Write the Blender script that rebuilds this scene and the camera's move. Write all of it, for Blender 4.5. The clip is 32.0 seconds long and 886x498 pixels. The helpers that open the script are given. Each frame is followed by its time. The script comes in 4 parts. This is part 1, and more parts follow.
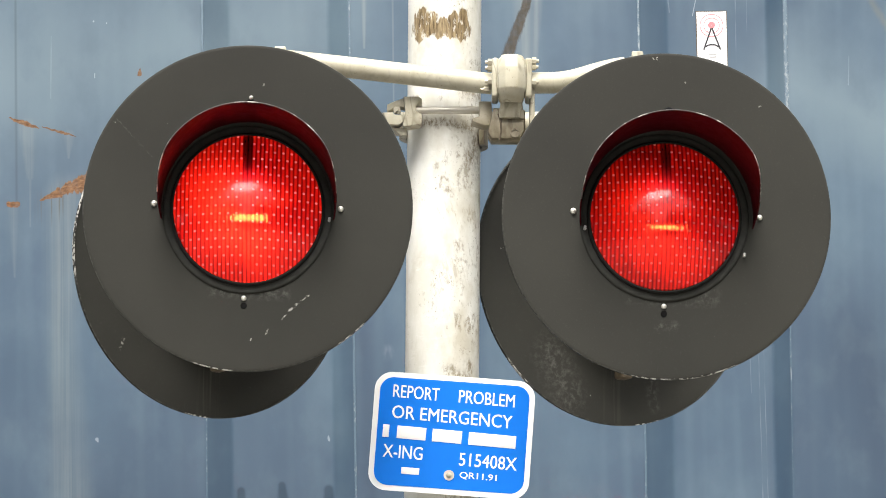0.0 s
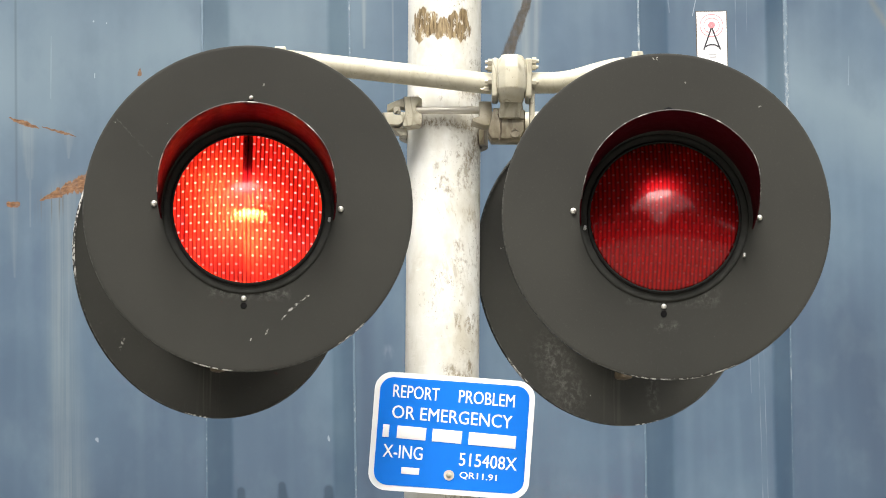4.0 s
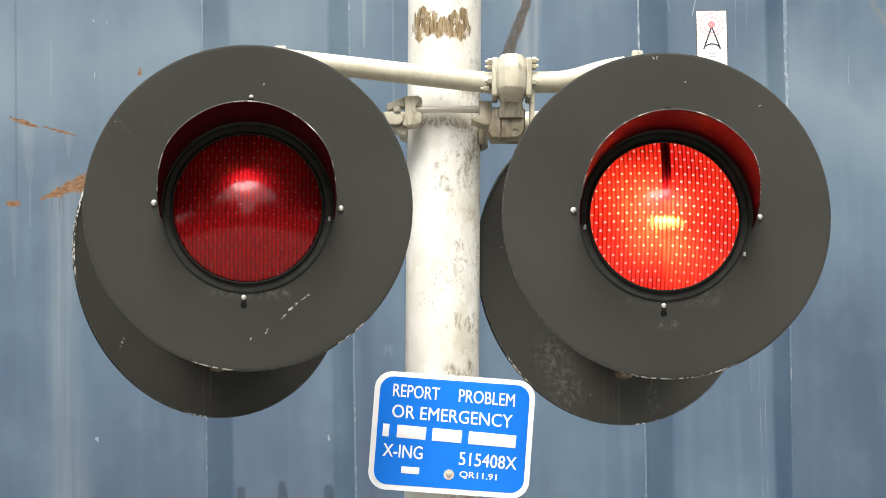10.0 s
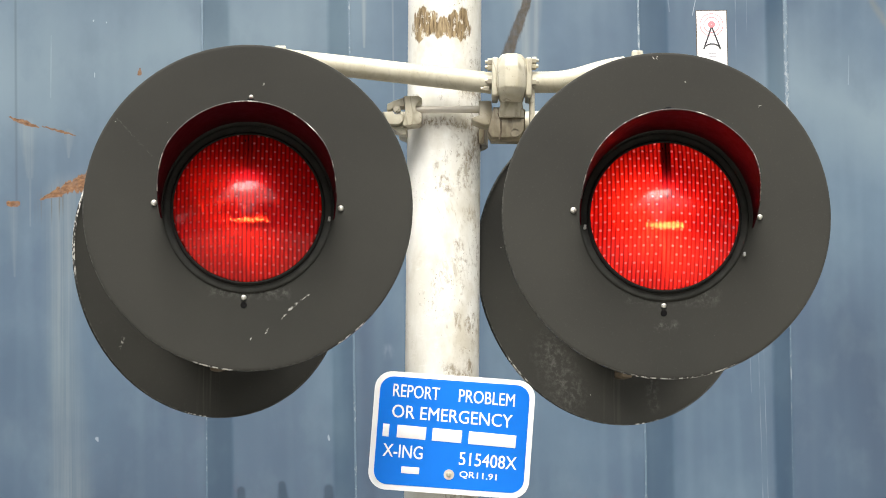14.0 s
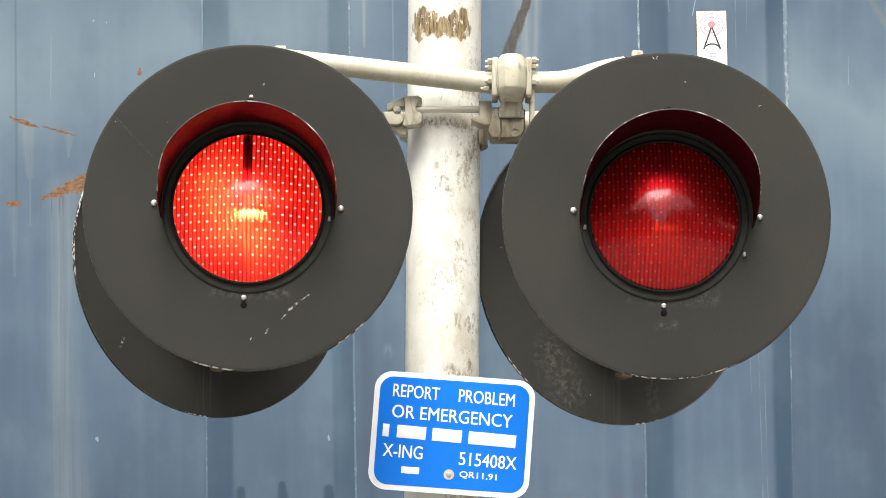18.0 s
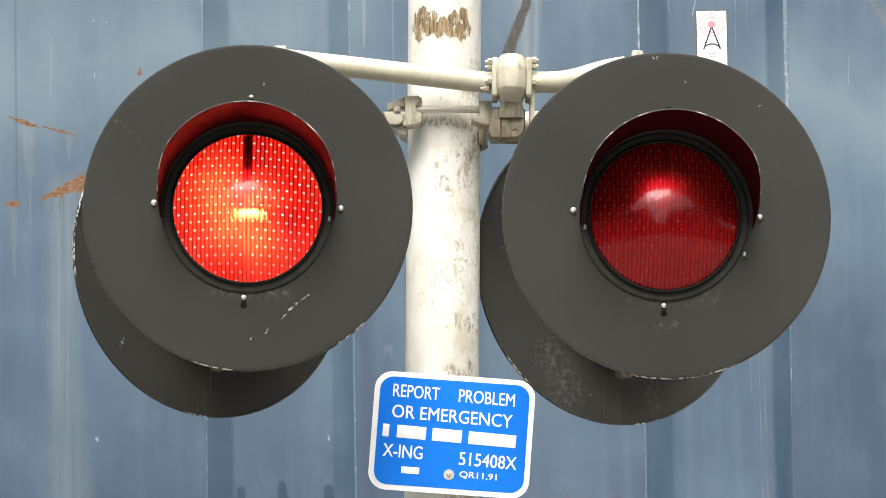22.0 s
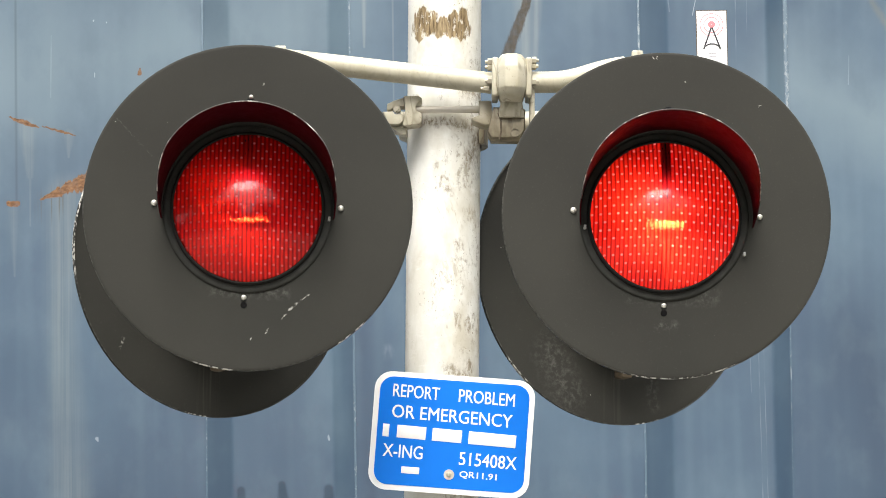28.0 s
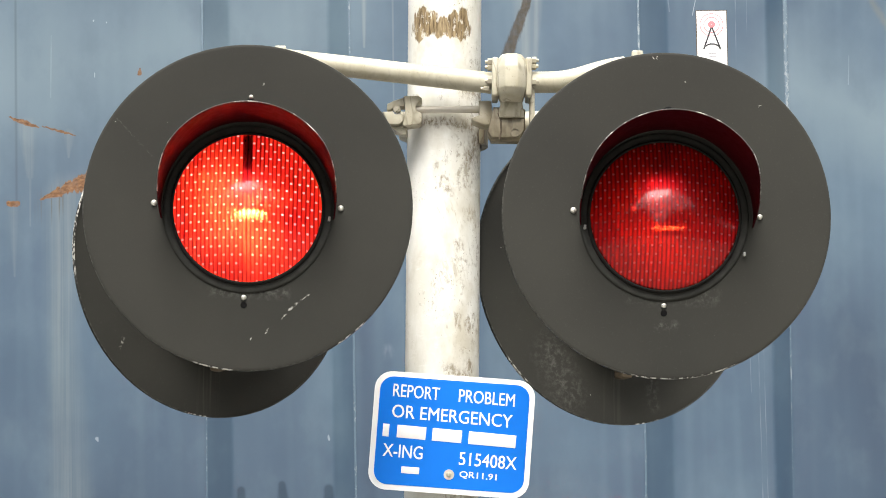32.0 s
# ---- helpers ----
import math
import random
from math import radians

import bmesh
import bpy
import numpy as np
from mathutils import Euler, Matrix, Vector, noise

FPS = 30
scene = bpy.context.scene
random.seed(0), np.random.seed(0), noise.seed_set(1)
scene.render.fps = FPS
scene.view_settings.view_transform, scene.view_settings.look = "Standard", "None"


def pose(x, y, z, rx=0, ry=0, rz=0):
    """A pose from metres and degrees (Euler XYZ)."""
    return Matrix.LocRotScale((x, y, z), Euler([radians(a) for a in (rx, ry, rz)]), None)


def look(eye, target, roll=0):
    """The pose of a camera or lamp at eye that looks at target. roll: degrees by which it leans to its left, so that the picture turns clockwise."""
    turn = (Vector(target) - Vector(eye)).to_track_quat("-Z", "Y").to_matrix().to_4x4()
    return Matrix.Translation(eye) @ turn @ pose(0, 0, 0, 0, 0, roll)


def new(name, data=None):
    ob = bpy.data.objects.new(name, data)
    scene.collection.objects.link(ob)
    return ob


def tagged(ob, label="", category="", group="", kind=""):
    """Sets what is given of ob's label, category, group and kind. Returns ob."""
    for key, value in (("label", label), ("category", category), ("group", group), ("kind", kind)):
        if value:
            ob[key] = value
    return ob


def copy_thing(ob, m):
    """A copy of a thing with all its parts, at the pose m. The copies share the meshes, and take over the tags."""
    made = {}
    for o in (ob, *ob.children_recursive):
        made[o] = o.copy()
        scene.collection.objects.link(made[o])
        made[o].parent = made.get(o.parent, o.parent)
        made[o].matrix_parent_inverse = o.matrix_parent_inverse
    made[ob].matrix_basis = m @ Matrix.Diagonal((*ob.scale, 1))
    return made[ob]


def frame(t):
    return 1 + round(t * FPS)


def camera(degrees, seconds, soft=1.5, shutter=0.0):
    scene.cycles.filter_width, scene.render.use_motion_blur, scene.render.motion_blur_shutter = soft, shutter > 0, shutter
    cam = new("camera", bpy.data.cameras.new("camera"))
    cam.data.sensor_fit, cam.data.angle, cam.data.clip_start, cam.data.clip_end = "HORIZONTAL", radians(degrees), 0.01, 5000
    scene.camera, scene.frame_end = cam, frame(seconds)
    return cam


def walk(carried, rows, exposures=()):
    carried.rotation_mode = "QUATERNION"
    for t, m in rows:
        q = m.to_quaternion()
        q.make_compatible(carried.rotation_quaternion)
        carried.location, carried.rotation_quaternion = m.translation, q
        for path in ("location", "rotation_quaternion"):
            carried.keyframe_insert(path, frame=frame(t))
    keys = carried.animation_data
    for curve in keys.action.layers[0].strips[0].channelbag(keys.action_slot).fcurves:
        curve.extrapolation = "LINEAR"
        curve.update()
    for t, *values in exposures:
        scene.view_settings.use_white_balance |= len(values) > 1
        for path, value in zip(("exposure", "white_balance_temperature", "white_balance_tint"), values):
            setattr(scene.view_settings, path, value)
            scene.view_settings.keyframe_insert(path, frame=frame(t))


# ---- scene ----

# ---- camera: it stands still, but for one slight nudge ----
cam = camera(9.354, 32.0, soft=0.65)
EYE = (0.0, -10.235, 0.94)
AIM = (0.0, -0.387, 2.6764)
VIEW = look(EYE, AIM, roll=-0.97)
FIRST = look(EYE, (AIM[0], AIM[1], AIM[2] + 0.0013), roll=-0.97)   # before a slight nudge of the tripod
walk(cam, [(0.0, FIRST), (6.1, FIRST), (6.45, VIEW), (32.0, VIEW)], exposures=[(0.0, 1.05), (32.0, 1.05)])

# ---- sky and sun: thin overcast ----
SUN_FROM = Vector((-0.06, -0.66, 1.0)).normalized()
world = bpy.data.worlds.new("overcast_sky")
scene.world = world
world.use_nodes = True
wn = world.node_tree
sky = wn.nodes.new("ShaderNodeTexSky")
sky.sky_type = "NISHITA"
sky.sun_disc = False
sky.sun_elevation = math.asin(SUN_FROM.z)
sky.sun_rotation = math.atan2(SUN_FROM.x, SUN_FROM.y)
sky.dust_density = 4.0
sky.air_density = 1.0
grey = wn.nodes.new("ShaderNodeHueSaturation")
grey.inputs["Saturation"].default_value = 0.35
wn.links.new(sky.outputs[0], grey.inputs["Color"])
wn.links.new(grey.outputs[0], wn.nodes["Background"].inputs["Color"])
wn.nodes["Background"].inputs["Strength"].default_value = 0.124

sun = new("sun", bpy.data.lights.new("sun", "SUN"))
sun.data.energy = 2.45
sun.data.angle = radians(36)
sun.data.color = (1.0, 0.96, 0.9)
sun.matrix_world = look(SUN_FROM * 30, (0, 0, 0))


# ---- node helpers ----
class Nodes:
    """A material's node tree, with short ways to add nodes."""

    def __init__(self, name):
        self.material = bpy.data.materials.new(name)
        self.material.use_nodes = True
        self.tree = self.material.node_tree
        self.bsdf = self.tree.nodes["Principled BSDF"]
        self.out = self.tree.nodes["Material Output"]

    def add(self, kind, *values, **named):
        node = self.tree.nodes.new(kind)
        for k, v in list(enumerate(values)) + list(named.items()):
            if v is not None:
                self.put(node.inputs[k], v)
        return node

    def put(self, socket, v):
        if isinstance(v, bpy.types.NodeSocket):
            self.tree.links.new(v, socket)
        elif isinstance(v, tuple) and len(v) == 3 and socket.type == "RGBA":
            socket.default_value = (*v, 1.0)
        else:
            socket.default_value = v

    def math(self, op, a, b=None, c=None):
        node = self.add("ShaderNodeMath", a, b, c)
        node.operation = op
        return node.outputs[0]

    def vec(self, op, a, b=None):
        node = self.add("ShaderNodeVectorMath", a, b)
        node.operation = op
        return node.outputs["Value"] if op in ("DOT_PRODUCT", "LENGTH", "DISTANCE") else node.outputs[0]

    def scaled(self, a, s):
        node = self.add("ShaderNodeVectorMath", a)
        node.operation = "SCALE"
        self.put(node.inputs["Scale"], s)
        return node.outputs[0]

    def mix(self, fac, a, b, blend="MIX"):
        node = self.tree.nodes.new("ShaderNodeMix")
        node.data_type, node.blend_type = "RGBA", blend
        for k, v in ((0, fac), (6, a), (7, b)):
            self.put(node.inputs[k], v)
        return node.outputs[2]

    def noise(self, co, scale, detail=4.0, rough=0.55, colour=False):
        node = self.add("ShaderNodeTexNoise", Vector=co, Scale=scale, Detail=detail, Roughness=rough)
        return node.outputs["Color" if colour else "Fac"]

    def span(self, v, a, b, c=0.0, d=1.0):
        return self.add("ShaderNodeMapRange", v, a, b, c, d).outputs[0]

    def co(self, stretch=(1, 1, 1)):
        o = self.add("ShaderNodeTexCoord").outputs["Object"]
        if stretch == (1, 1, 1):
            return o
        return self.vec("MULTIPLY", o, stretch)

    def random(self):
        return self.add("ShaderNodeObjectInfo").outputs["Random"]

    def bump(self, height, strength, distance):
        self.put(self.bsdf.inputs["Normal"], self.add("ShaderNodeBump", strength, distance, Height=height).outputs[0])

    def stroke(self, flat, a, b, wide, wide_end=None, soft=0.5):
        """A mask, 1 along the line from a to b (x, z) of that half width, fading at its rim."""
        a3, b3 = Vector((a[0], 0, a[1])), Vector((b[0], 0, b[1]))
        way = b3 - a3
        pa = self.vec("SUBTRACT", flat, tuple(a3))
        h = self.math("MULTIPLY", self.vec("DOT_PRODUCT", pa, tuple(way)), 1 / max(way.length_squared, 1e-9))
        h = self.add("ShaderNodeClamp", h).outputs[0]
        d = self.vec("LENGTH", self.vec("SUBTRACT", pa, self.scaled(tuple(way), h)))
        w = wide if wide_end is None else self.span(h, 0, 1, wide, wide_end)
        return self.span(self.math("DIVIDE", d, w), 1 - soft, 1, 1, 0)

    def join(self, masks):
        m = masks[0]
        for other in masks[1:]:
            m = self.math("MAXIMUM", m, other)
        return m

    def done(self, colour=None, rough=None, metal=0.0, coat=0.0, spec=None):
        for key, v in (("Base Color", colour), ("Roughness", rough), ("Metallic", metal), ("Coat Weight", coat), ("Specular IOR Level", spec)):
            if v is not None:
                self.put(self.bsdf.inputs[key], v)
        return self.material


def painted_wall():
    """Blue-grey paint of the container side: sun-bleached streaks, rust scars, run-off, scuffs, painted-in light and
    shade.
    """
    g = Nodes("blue_container_paint")
    co = g.co()
    wob = g.scaled(g.vec("SUBTRACT", g.noise(co, 60, 3, colour=True), (0.5, 0.5, 0.5)), 0.012)
    flat = g.vec("MULTIPLY", g.vec("ADD", co, wob), (1, 0, 1))
    calm = g.vec("MULTIPLY", co, (1, 0, 1))
    streak = g.noise(g.vec("MULTIPLY", calm, (34, 1, 1.4)), 1.0, 0, 0.5)
    broad = g.noise(g.vec("MULTIPLY", co, (3.2, 1, 0.8)), 1.0, 3, 0.5)
    base = g.mix(g.span(broad, 0.3, 0.7), (0.046, 0.080, 0.126), (0.084, 0.135, 0.184))
    base = g.mix(g.span(streak, 0.5, 0.80, 0, 0.20), base, (0.150, 0.215, 0.255))
    # paler upper stretches: the wall's brighter light painted into the colour
    lighter_top = g.join([
        g.stroke(calm, (-1.05, 3.60 - Z0), (-0.35, 3.72 - Z0), 0.34, 0.26, 0.98),
        g.stroke(calm, (0.85, 3.55 - Z0), (1.05, 3.45 - Z0), 0.20, 0.16, 0.98)])
    base = g.mix(g.math("MULTIPLY", lighter_top, g.span(broad, 0.3, 0.7, 0.55, 0.9)), base, (0.145, 0.202, 0.240))
    # cloudy grime at the right, and the lower wall's shade painted in darker
    cloud = g.noise(g.vec("MULTIPLY", co, (4.5, 1, 2.2)), 1.0, 4, 0.55)
    darkening = g.join([
        g.stroke(calm, (-1.05, 2.45 - Z0), (-0.45, 2.52 - Z0), 0.56, 0.50, 0.95),
        g.stroke(calm, (-0.20, 2.40 - Z0), (0.10, 2.45 - Z0), 0.40, 0.35, 0.95),
        g.stroke(calm, (0.96, 2.95 - Z0), (1.10, 2.35 - Z0), 0.22, 0.45, 0.95),
        g.stroke(calm, (-0.20, 3.05 - Z0), (-0.17, 2.45 - Z0), 0.07, 0.09, 0.95)])
    base = g.mix(g.math("MULTIPLY", darkening, g.span(cloud, 0.3, 0.65, 0.45, 0.88)), base, (0.030, 0.052, 0.088))
    # pale run-off below the scars
    drip = g.span(g.noise(g.vec("MULTIPLY", co, (70, 1, 0.8)), 1.0, 4, 0.65), 0.36, 0.66)
    runs = g.join([
        g.stroke(calm, (-0.895, 3.315 - Z0), (-0.905, 2.98 - Z0), 0.060, 0.050, 0.85),
        g.stroke(calm, (-0.905, 2.98 - Z0), (-0.880, 2.45 - Z0), 0.050, 0.070, 0.9),
        g.stroke(calm, (-0.984, 3.480 - Z0), (-0.978, 3.36 - Z0), 0.026, 0.010, 0.6),
        g.stroke(calm, (-0.9775, 3.40 - Z0), (-0.978, 3.24 - Z0), 0.0050, 0.0025, 0.8),
        g.stroke(calm, (-0.885, 3.460 - Z0), (-0.886, 3.405 - Z0), 0.016, 0.004, 0.7),
        g.stroke(calm, (-1.019, 3.285 - Z0), (-1.015, 3.12 - Z0), 0.015, 0.004, 0.98)])
    base = g.mix(g.math("MULTIPLY", runs, g.span(drip, 0, 1, 0.12, 0.50)), base, (0.215, 0.250, 0.245))
    wash = g.join([
        g.stroke(calm, (0.205, 3.80 - Z0), (0.203, 3.50 - Z0), 0.035, 0.020, 0.9),
        g.stroke(calm, (0.235, 3.80 - Z0), (0.225, 3.62 - Z0), 0.020, 0.010, 0.9),
        g.stroke(calm, (-0.178, 3.85 - Z0), (-0.180, 3.66 - Z0), 0.010, 0.004, 0.9),
        g.stroke(calm, (-0.110, 3.85 - Z0), (-0.112, 3.40 - Z0), 0.0035, 0.0025, 0.8)])
    base = g.mix(g.math("MULTIPLY", wash, g.span(drip, 0, 1, 0.25, 0.55)), base, (0.27, 0.30, 0.29))
    # thin pale scratches
    pale = g.join([
        g.stroke(calm, (-0.823, 3.608 - Z0), (-0.823, 3.598 - Z0), 0.0014),
        g.stroke(calm, (0.618, 3.785 - Z0), (0.607, 3.735 - Z0), 0.0014),
        g.stroke(flat, (-0.279, 2.732 - Z0), (-0.278, 2.724 - Z0), 0.0026),
        g.stroke(calm, (-0.8225, 2.728 - Z0), (-0.820, 2.722 - Z0), 0.0055, 0.002),
        g.stroke(calm, (-0.825, 3.736 - Z0), (-0.825, 3.735 - Z0), 0.0025),
        g.stroke(calm, (-0.794, 3.731 - Z0), (-0.794, 3.730 - Z0), 0.0020),
        g.stroke(calm, (-0.388, 2.578 - Z0), (-0.388, 2.576 - Z0), 0.0025)])
    base = g.mix(g.math("MULTIPLY", pale, 0.42), base, (0.60, 0.64, 0.66))
    faint = g.join([
        g.stroke(flat, (-0.134, 2.930 - Z0), (-0.132, 2.912 - Z0), 0.016, None, 0.95),
        g.stroke(calm, (-0.926, 3.70 - Z0), (-0.928, 3.55 - Z0), 0.0018),
        g.stroke(calm, (0.545, 3.82 - Z0), (0.552, 3.745 - Z0), 0.0020),
        g.stroke(calm, (0.711, 3.83 - Z0), (0.709, 3.62 - Z0), 0.0016),
        g.stroke(calm, (0.738, 3.82 - Z0), (0.736, 3.68 - Z0), 0.0010),
        g.stroke(calm, (0.975, 3.62 - Z0), (0.972, 3.55 - Z0), 0.0018),
        g.stroke(calm, (0.722, 3.05 - Z0), (0.724, 2.82 - Z0), 0.0014),
        g.stroke(calm, (0.743, 3.08 - Z0), (0.745, 2.45 - Z0), 0.0018),
        g.stroke(calm, (0.756, 3.00 - Z0), (0.757, 2.45 - Z0), 0.0012)])
    broken = g.span(g.noise(g.vec("MULTIPLY", co, (40, 1, 9)), 1.0, 3), 0.40, 0.64, 0.02, 0.26)
    base = g.mix(g.math("MULTIPLY", faint, broken), base, (0.50, 0.54, 0.57))
    # mottled weathering, soft and without direction
    mottle = g.noise(g.vec("MULTIPLY", co, (9, 1, 6)), 1.0, 4, 0.55)
    base = g.mix(g.span(mottle, 0.5, 0.72, 0, 0.22), base, (0.155, 0.220, 0.260))
    base = g.mix(g.span(mottle, 0.5, 0.30, 0, 0.30), base, (0.036, 0.066, 0.108))
    # dark smudges and the lap seam
    dark = g.join([
        g.stroke(calm, (-0.4860, 2.606 - Z0), (-0.4850, 2.555 - Z0), 0.012, 0.014, 0.45),
        g.stroke(calm, (-0.3895, 2.618 - Z0), (-0.3860, 2.565 - Z0), 0.011, 0.019, 0.45),
        g.stroke(calm, (-0.2795, 2.606 - Z0), (-0.2780, 2.560 - Z0), 0.014, 0.017, 0.45)])
    base = g.mix(g.math("MULTIPLY", dark, 0.72), base, (0.006, 0.024, 0.046))
    seam = g.stroke(calm, (-1.0115, 3.85 - Z0), (-1.0100, 3.30 - Z0), 0.0045, None, 0.9)
    base = g.mix(g.math("MULTIPLY", seam, 0.4), base, (0.016, 0.028, 0.044))
    # rust scars: torn lips, a brown core and an orange rim
    tear = g.scaled(g.vec("SUBTRACT", g.noise(g.vec("MULTIPLY", co, (1.5, 1, 0.5)), 70, 4, 0.6, colour=True), (0.5, 0.5, 0.5)), 0.011)
    torn = g.vec("MULTIPLY", g.vec("ADD", co, tear), (1, 0, 1))
    comb = g.scaled(g.vec("SUBTRACT", g.noise(g.vec("MULTIPLY", co, (150, 1, 14)), 1.0, 3, 0.6, colour=True), (0.5, 0.5, 0.5)), 0.028)
    combed = g.vec("ADD", torn, g.vec("MULTIPLY", comb, (0.1, 0, 1)))
    rust = g.join([
        g.stroke(torn, (-1.027, 3.5040 - Z0), (-0.990, 3.4905 - Z0), 0.0020, 0.0072, 0.5),
        g.stroke(torn, (-0.990, 3.4905 - Z0), (-0.957, 3.4780 - Z0), 0.0072, 0.0018, 0.5),
        g.stroke(torn, (-0.947, 3.4800 - Z0), (-0.905, 3.4680 - Z0), 0.0012, 0.0042, 0.5),
        g.stroke(torn, (-0.905, 3.4680 - Z0), (-0.868, 3.4560 - Z0), 0.0042, 0.0010, 0.5),
        g.stroke(torn, (-0.953, 3.3040 - Z0), (-0.915, 3.3180 - Z0), 0.0020, 0.0110, 0.4),
        g.stroke(combed, (-0.915, 3.3200 - Z0), (-0.835, 3.3480 - Z0), 0.0100, 0.0240, 0.3),
        g.stroke(torn, (-1.027, 3.2945 - Z0), (-1.009, 3.2945 - Z0), 0.0085, 0.0075, 0.4),
        g.stroke(torn, (-0.7155, 3.616 - Z0), (-0.7155, 3.604 - Z0), 0.0025, 0.0060, 0.5)])
    rusty = g.mix(g.span(g.noise(g.vec("MULTIPLY", co, (1, 1, 2.2)), 80, 5, 0.65), 0.35, 0.65), (0.115, 0.058, 0.030), (0.265, 0.150, 0.082))
    rim = g.span(g.math("ABSOLUTE", g.math("SUBTRACT", rust, 0.30)), 0.05, 0.30, 0.55, 0.0)
    base = g.mix(g.math("MULTIPLY", g.span(rust, 0.1, 0.6), g.span(g.noise(co, 55, 4, 0.6), 0.34, 0.5, 0.8, 1.0)), base, rusty)
    base = g.mix(rim, base, (0.145, 0.085, 0.052))
    drops = g.math("MULTIPLY", g.stroke(calm, (-0.94, 3.285 - Z0), (-0.845, 3.315 - Z0), 0.052, None, 0.8),
                   g.span(g.noise(g.vec("MULTIPLY", co, (170, 1, 2)), 1.0, 2), 0.56, 0.64))
    base = g.mix(g.math("MULTIPLY", drops, g.math("MULTIPLY", g.math("SUBTRACT", 1.0, g.span(rust, 0, 0.5)), 0.75)), base, (0.075, 0.068, 0.055))
    scrape = g.join([
        g.stroke(torn, (0.148, 3.60 - Z0), (0.190, 3.71 - Z0), 0.017, 0.015, 0.35),
        g.stroke(torn, (0.190, 3.71 - Z0), (0.232, 3.82 - Z0), 0.014, 0.010, 0.35)])
    base = g.mix(g.math("MULTIPLY", scrape, g.span(g.noise(co, 70, 4), 0.3, 0.6, 0.75, 1.0)), base,
                 g.mix(g.noise(g.vec("MULTIPLY", co, (120, 1, 30)), 1.0, 3), (0.040, 0.034, 0.028), (0.125, 0.112, 0.094)))
    tan = g.stroke(flat, (1.005, 3.80 - Z0), (1.075, 3.68 - Z0), 0.012, None, 0.8)
    base = g.mix(g.math("MULTIPLY", tan, 0.45), base, (0.16, 0.16, 0.13))
    g.bump(g.noise(g.vec("MULTIPLY", co, (2.6, 1, 1.3)), 1.0, 2), 0.35, 0.02)
    return g.done(base, 0.30, spec=g.span(g.join([rust, scrape]), 0, 1, 0.95, 0.15))


def worn_corner():
    """Scuffed paint along the corrugation's outer corners."""
    g = Nodes("scuffed_corner_paint")
    co = g.co()
    n = g.noise(g.vec("MULTIPLY", co, (90, 90, 45)), 1.0, 5, 0.7)
    where = g.noise(g.vec("MULTIPLY", co, (3, 1, 2.2)), 1.0, 2)
    m = g.span(g.math("ADD", n, g.math("MULTIPLY", where, 0.6)), 0.83, 0.95, 0, 0.70)
    return g.done(g.mix(m, (0.080, 0.125, 0.165), (0.27, 0.30, 0.31)), 0.5)


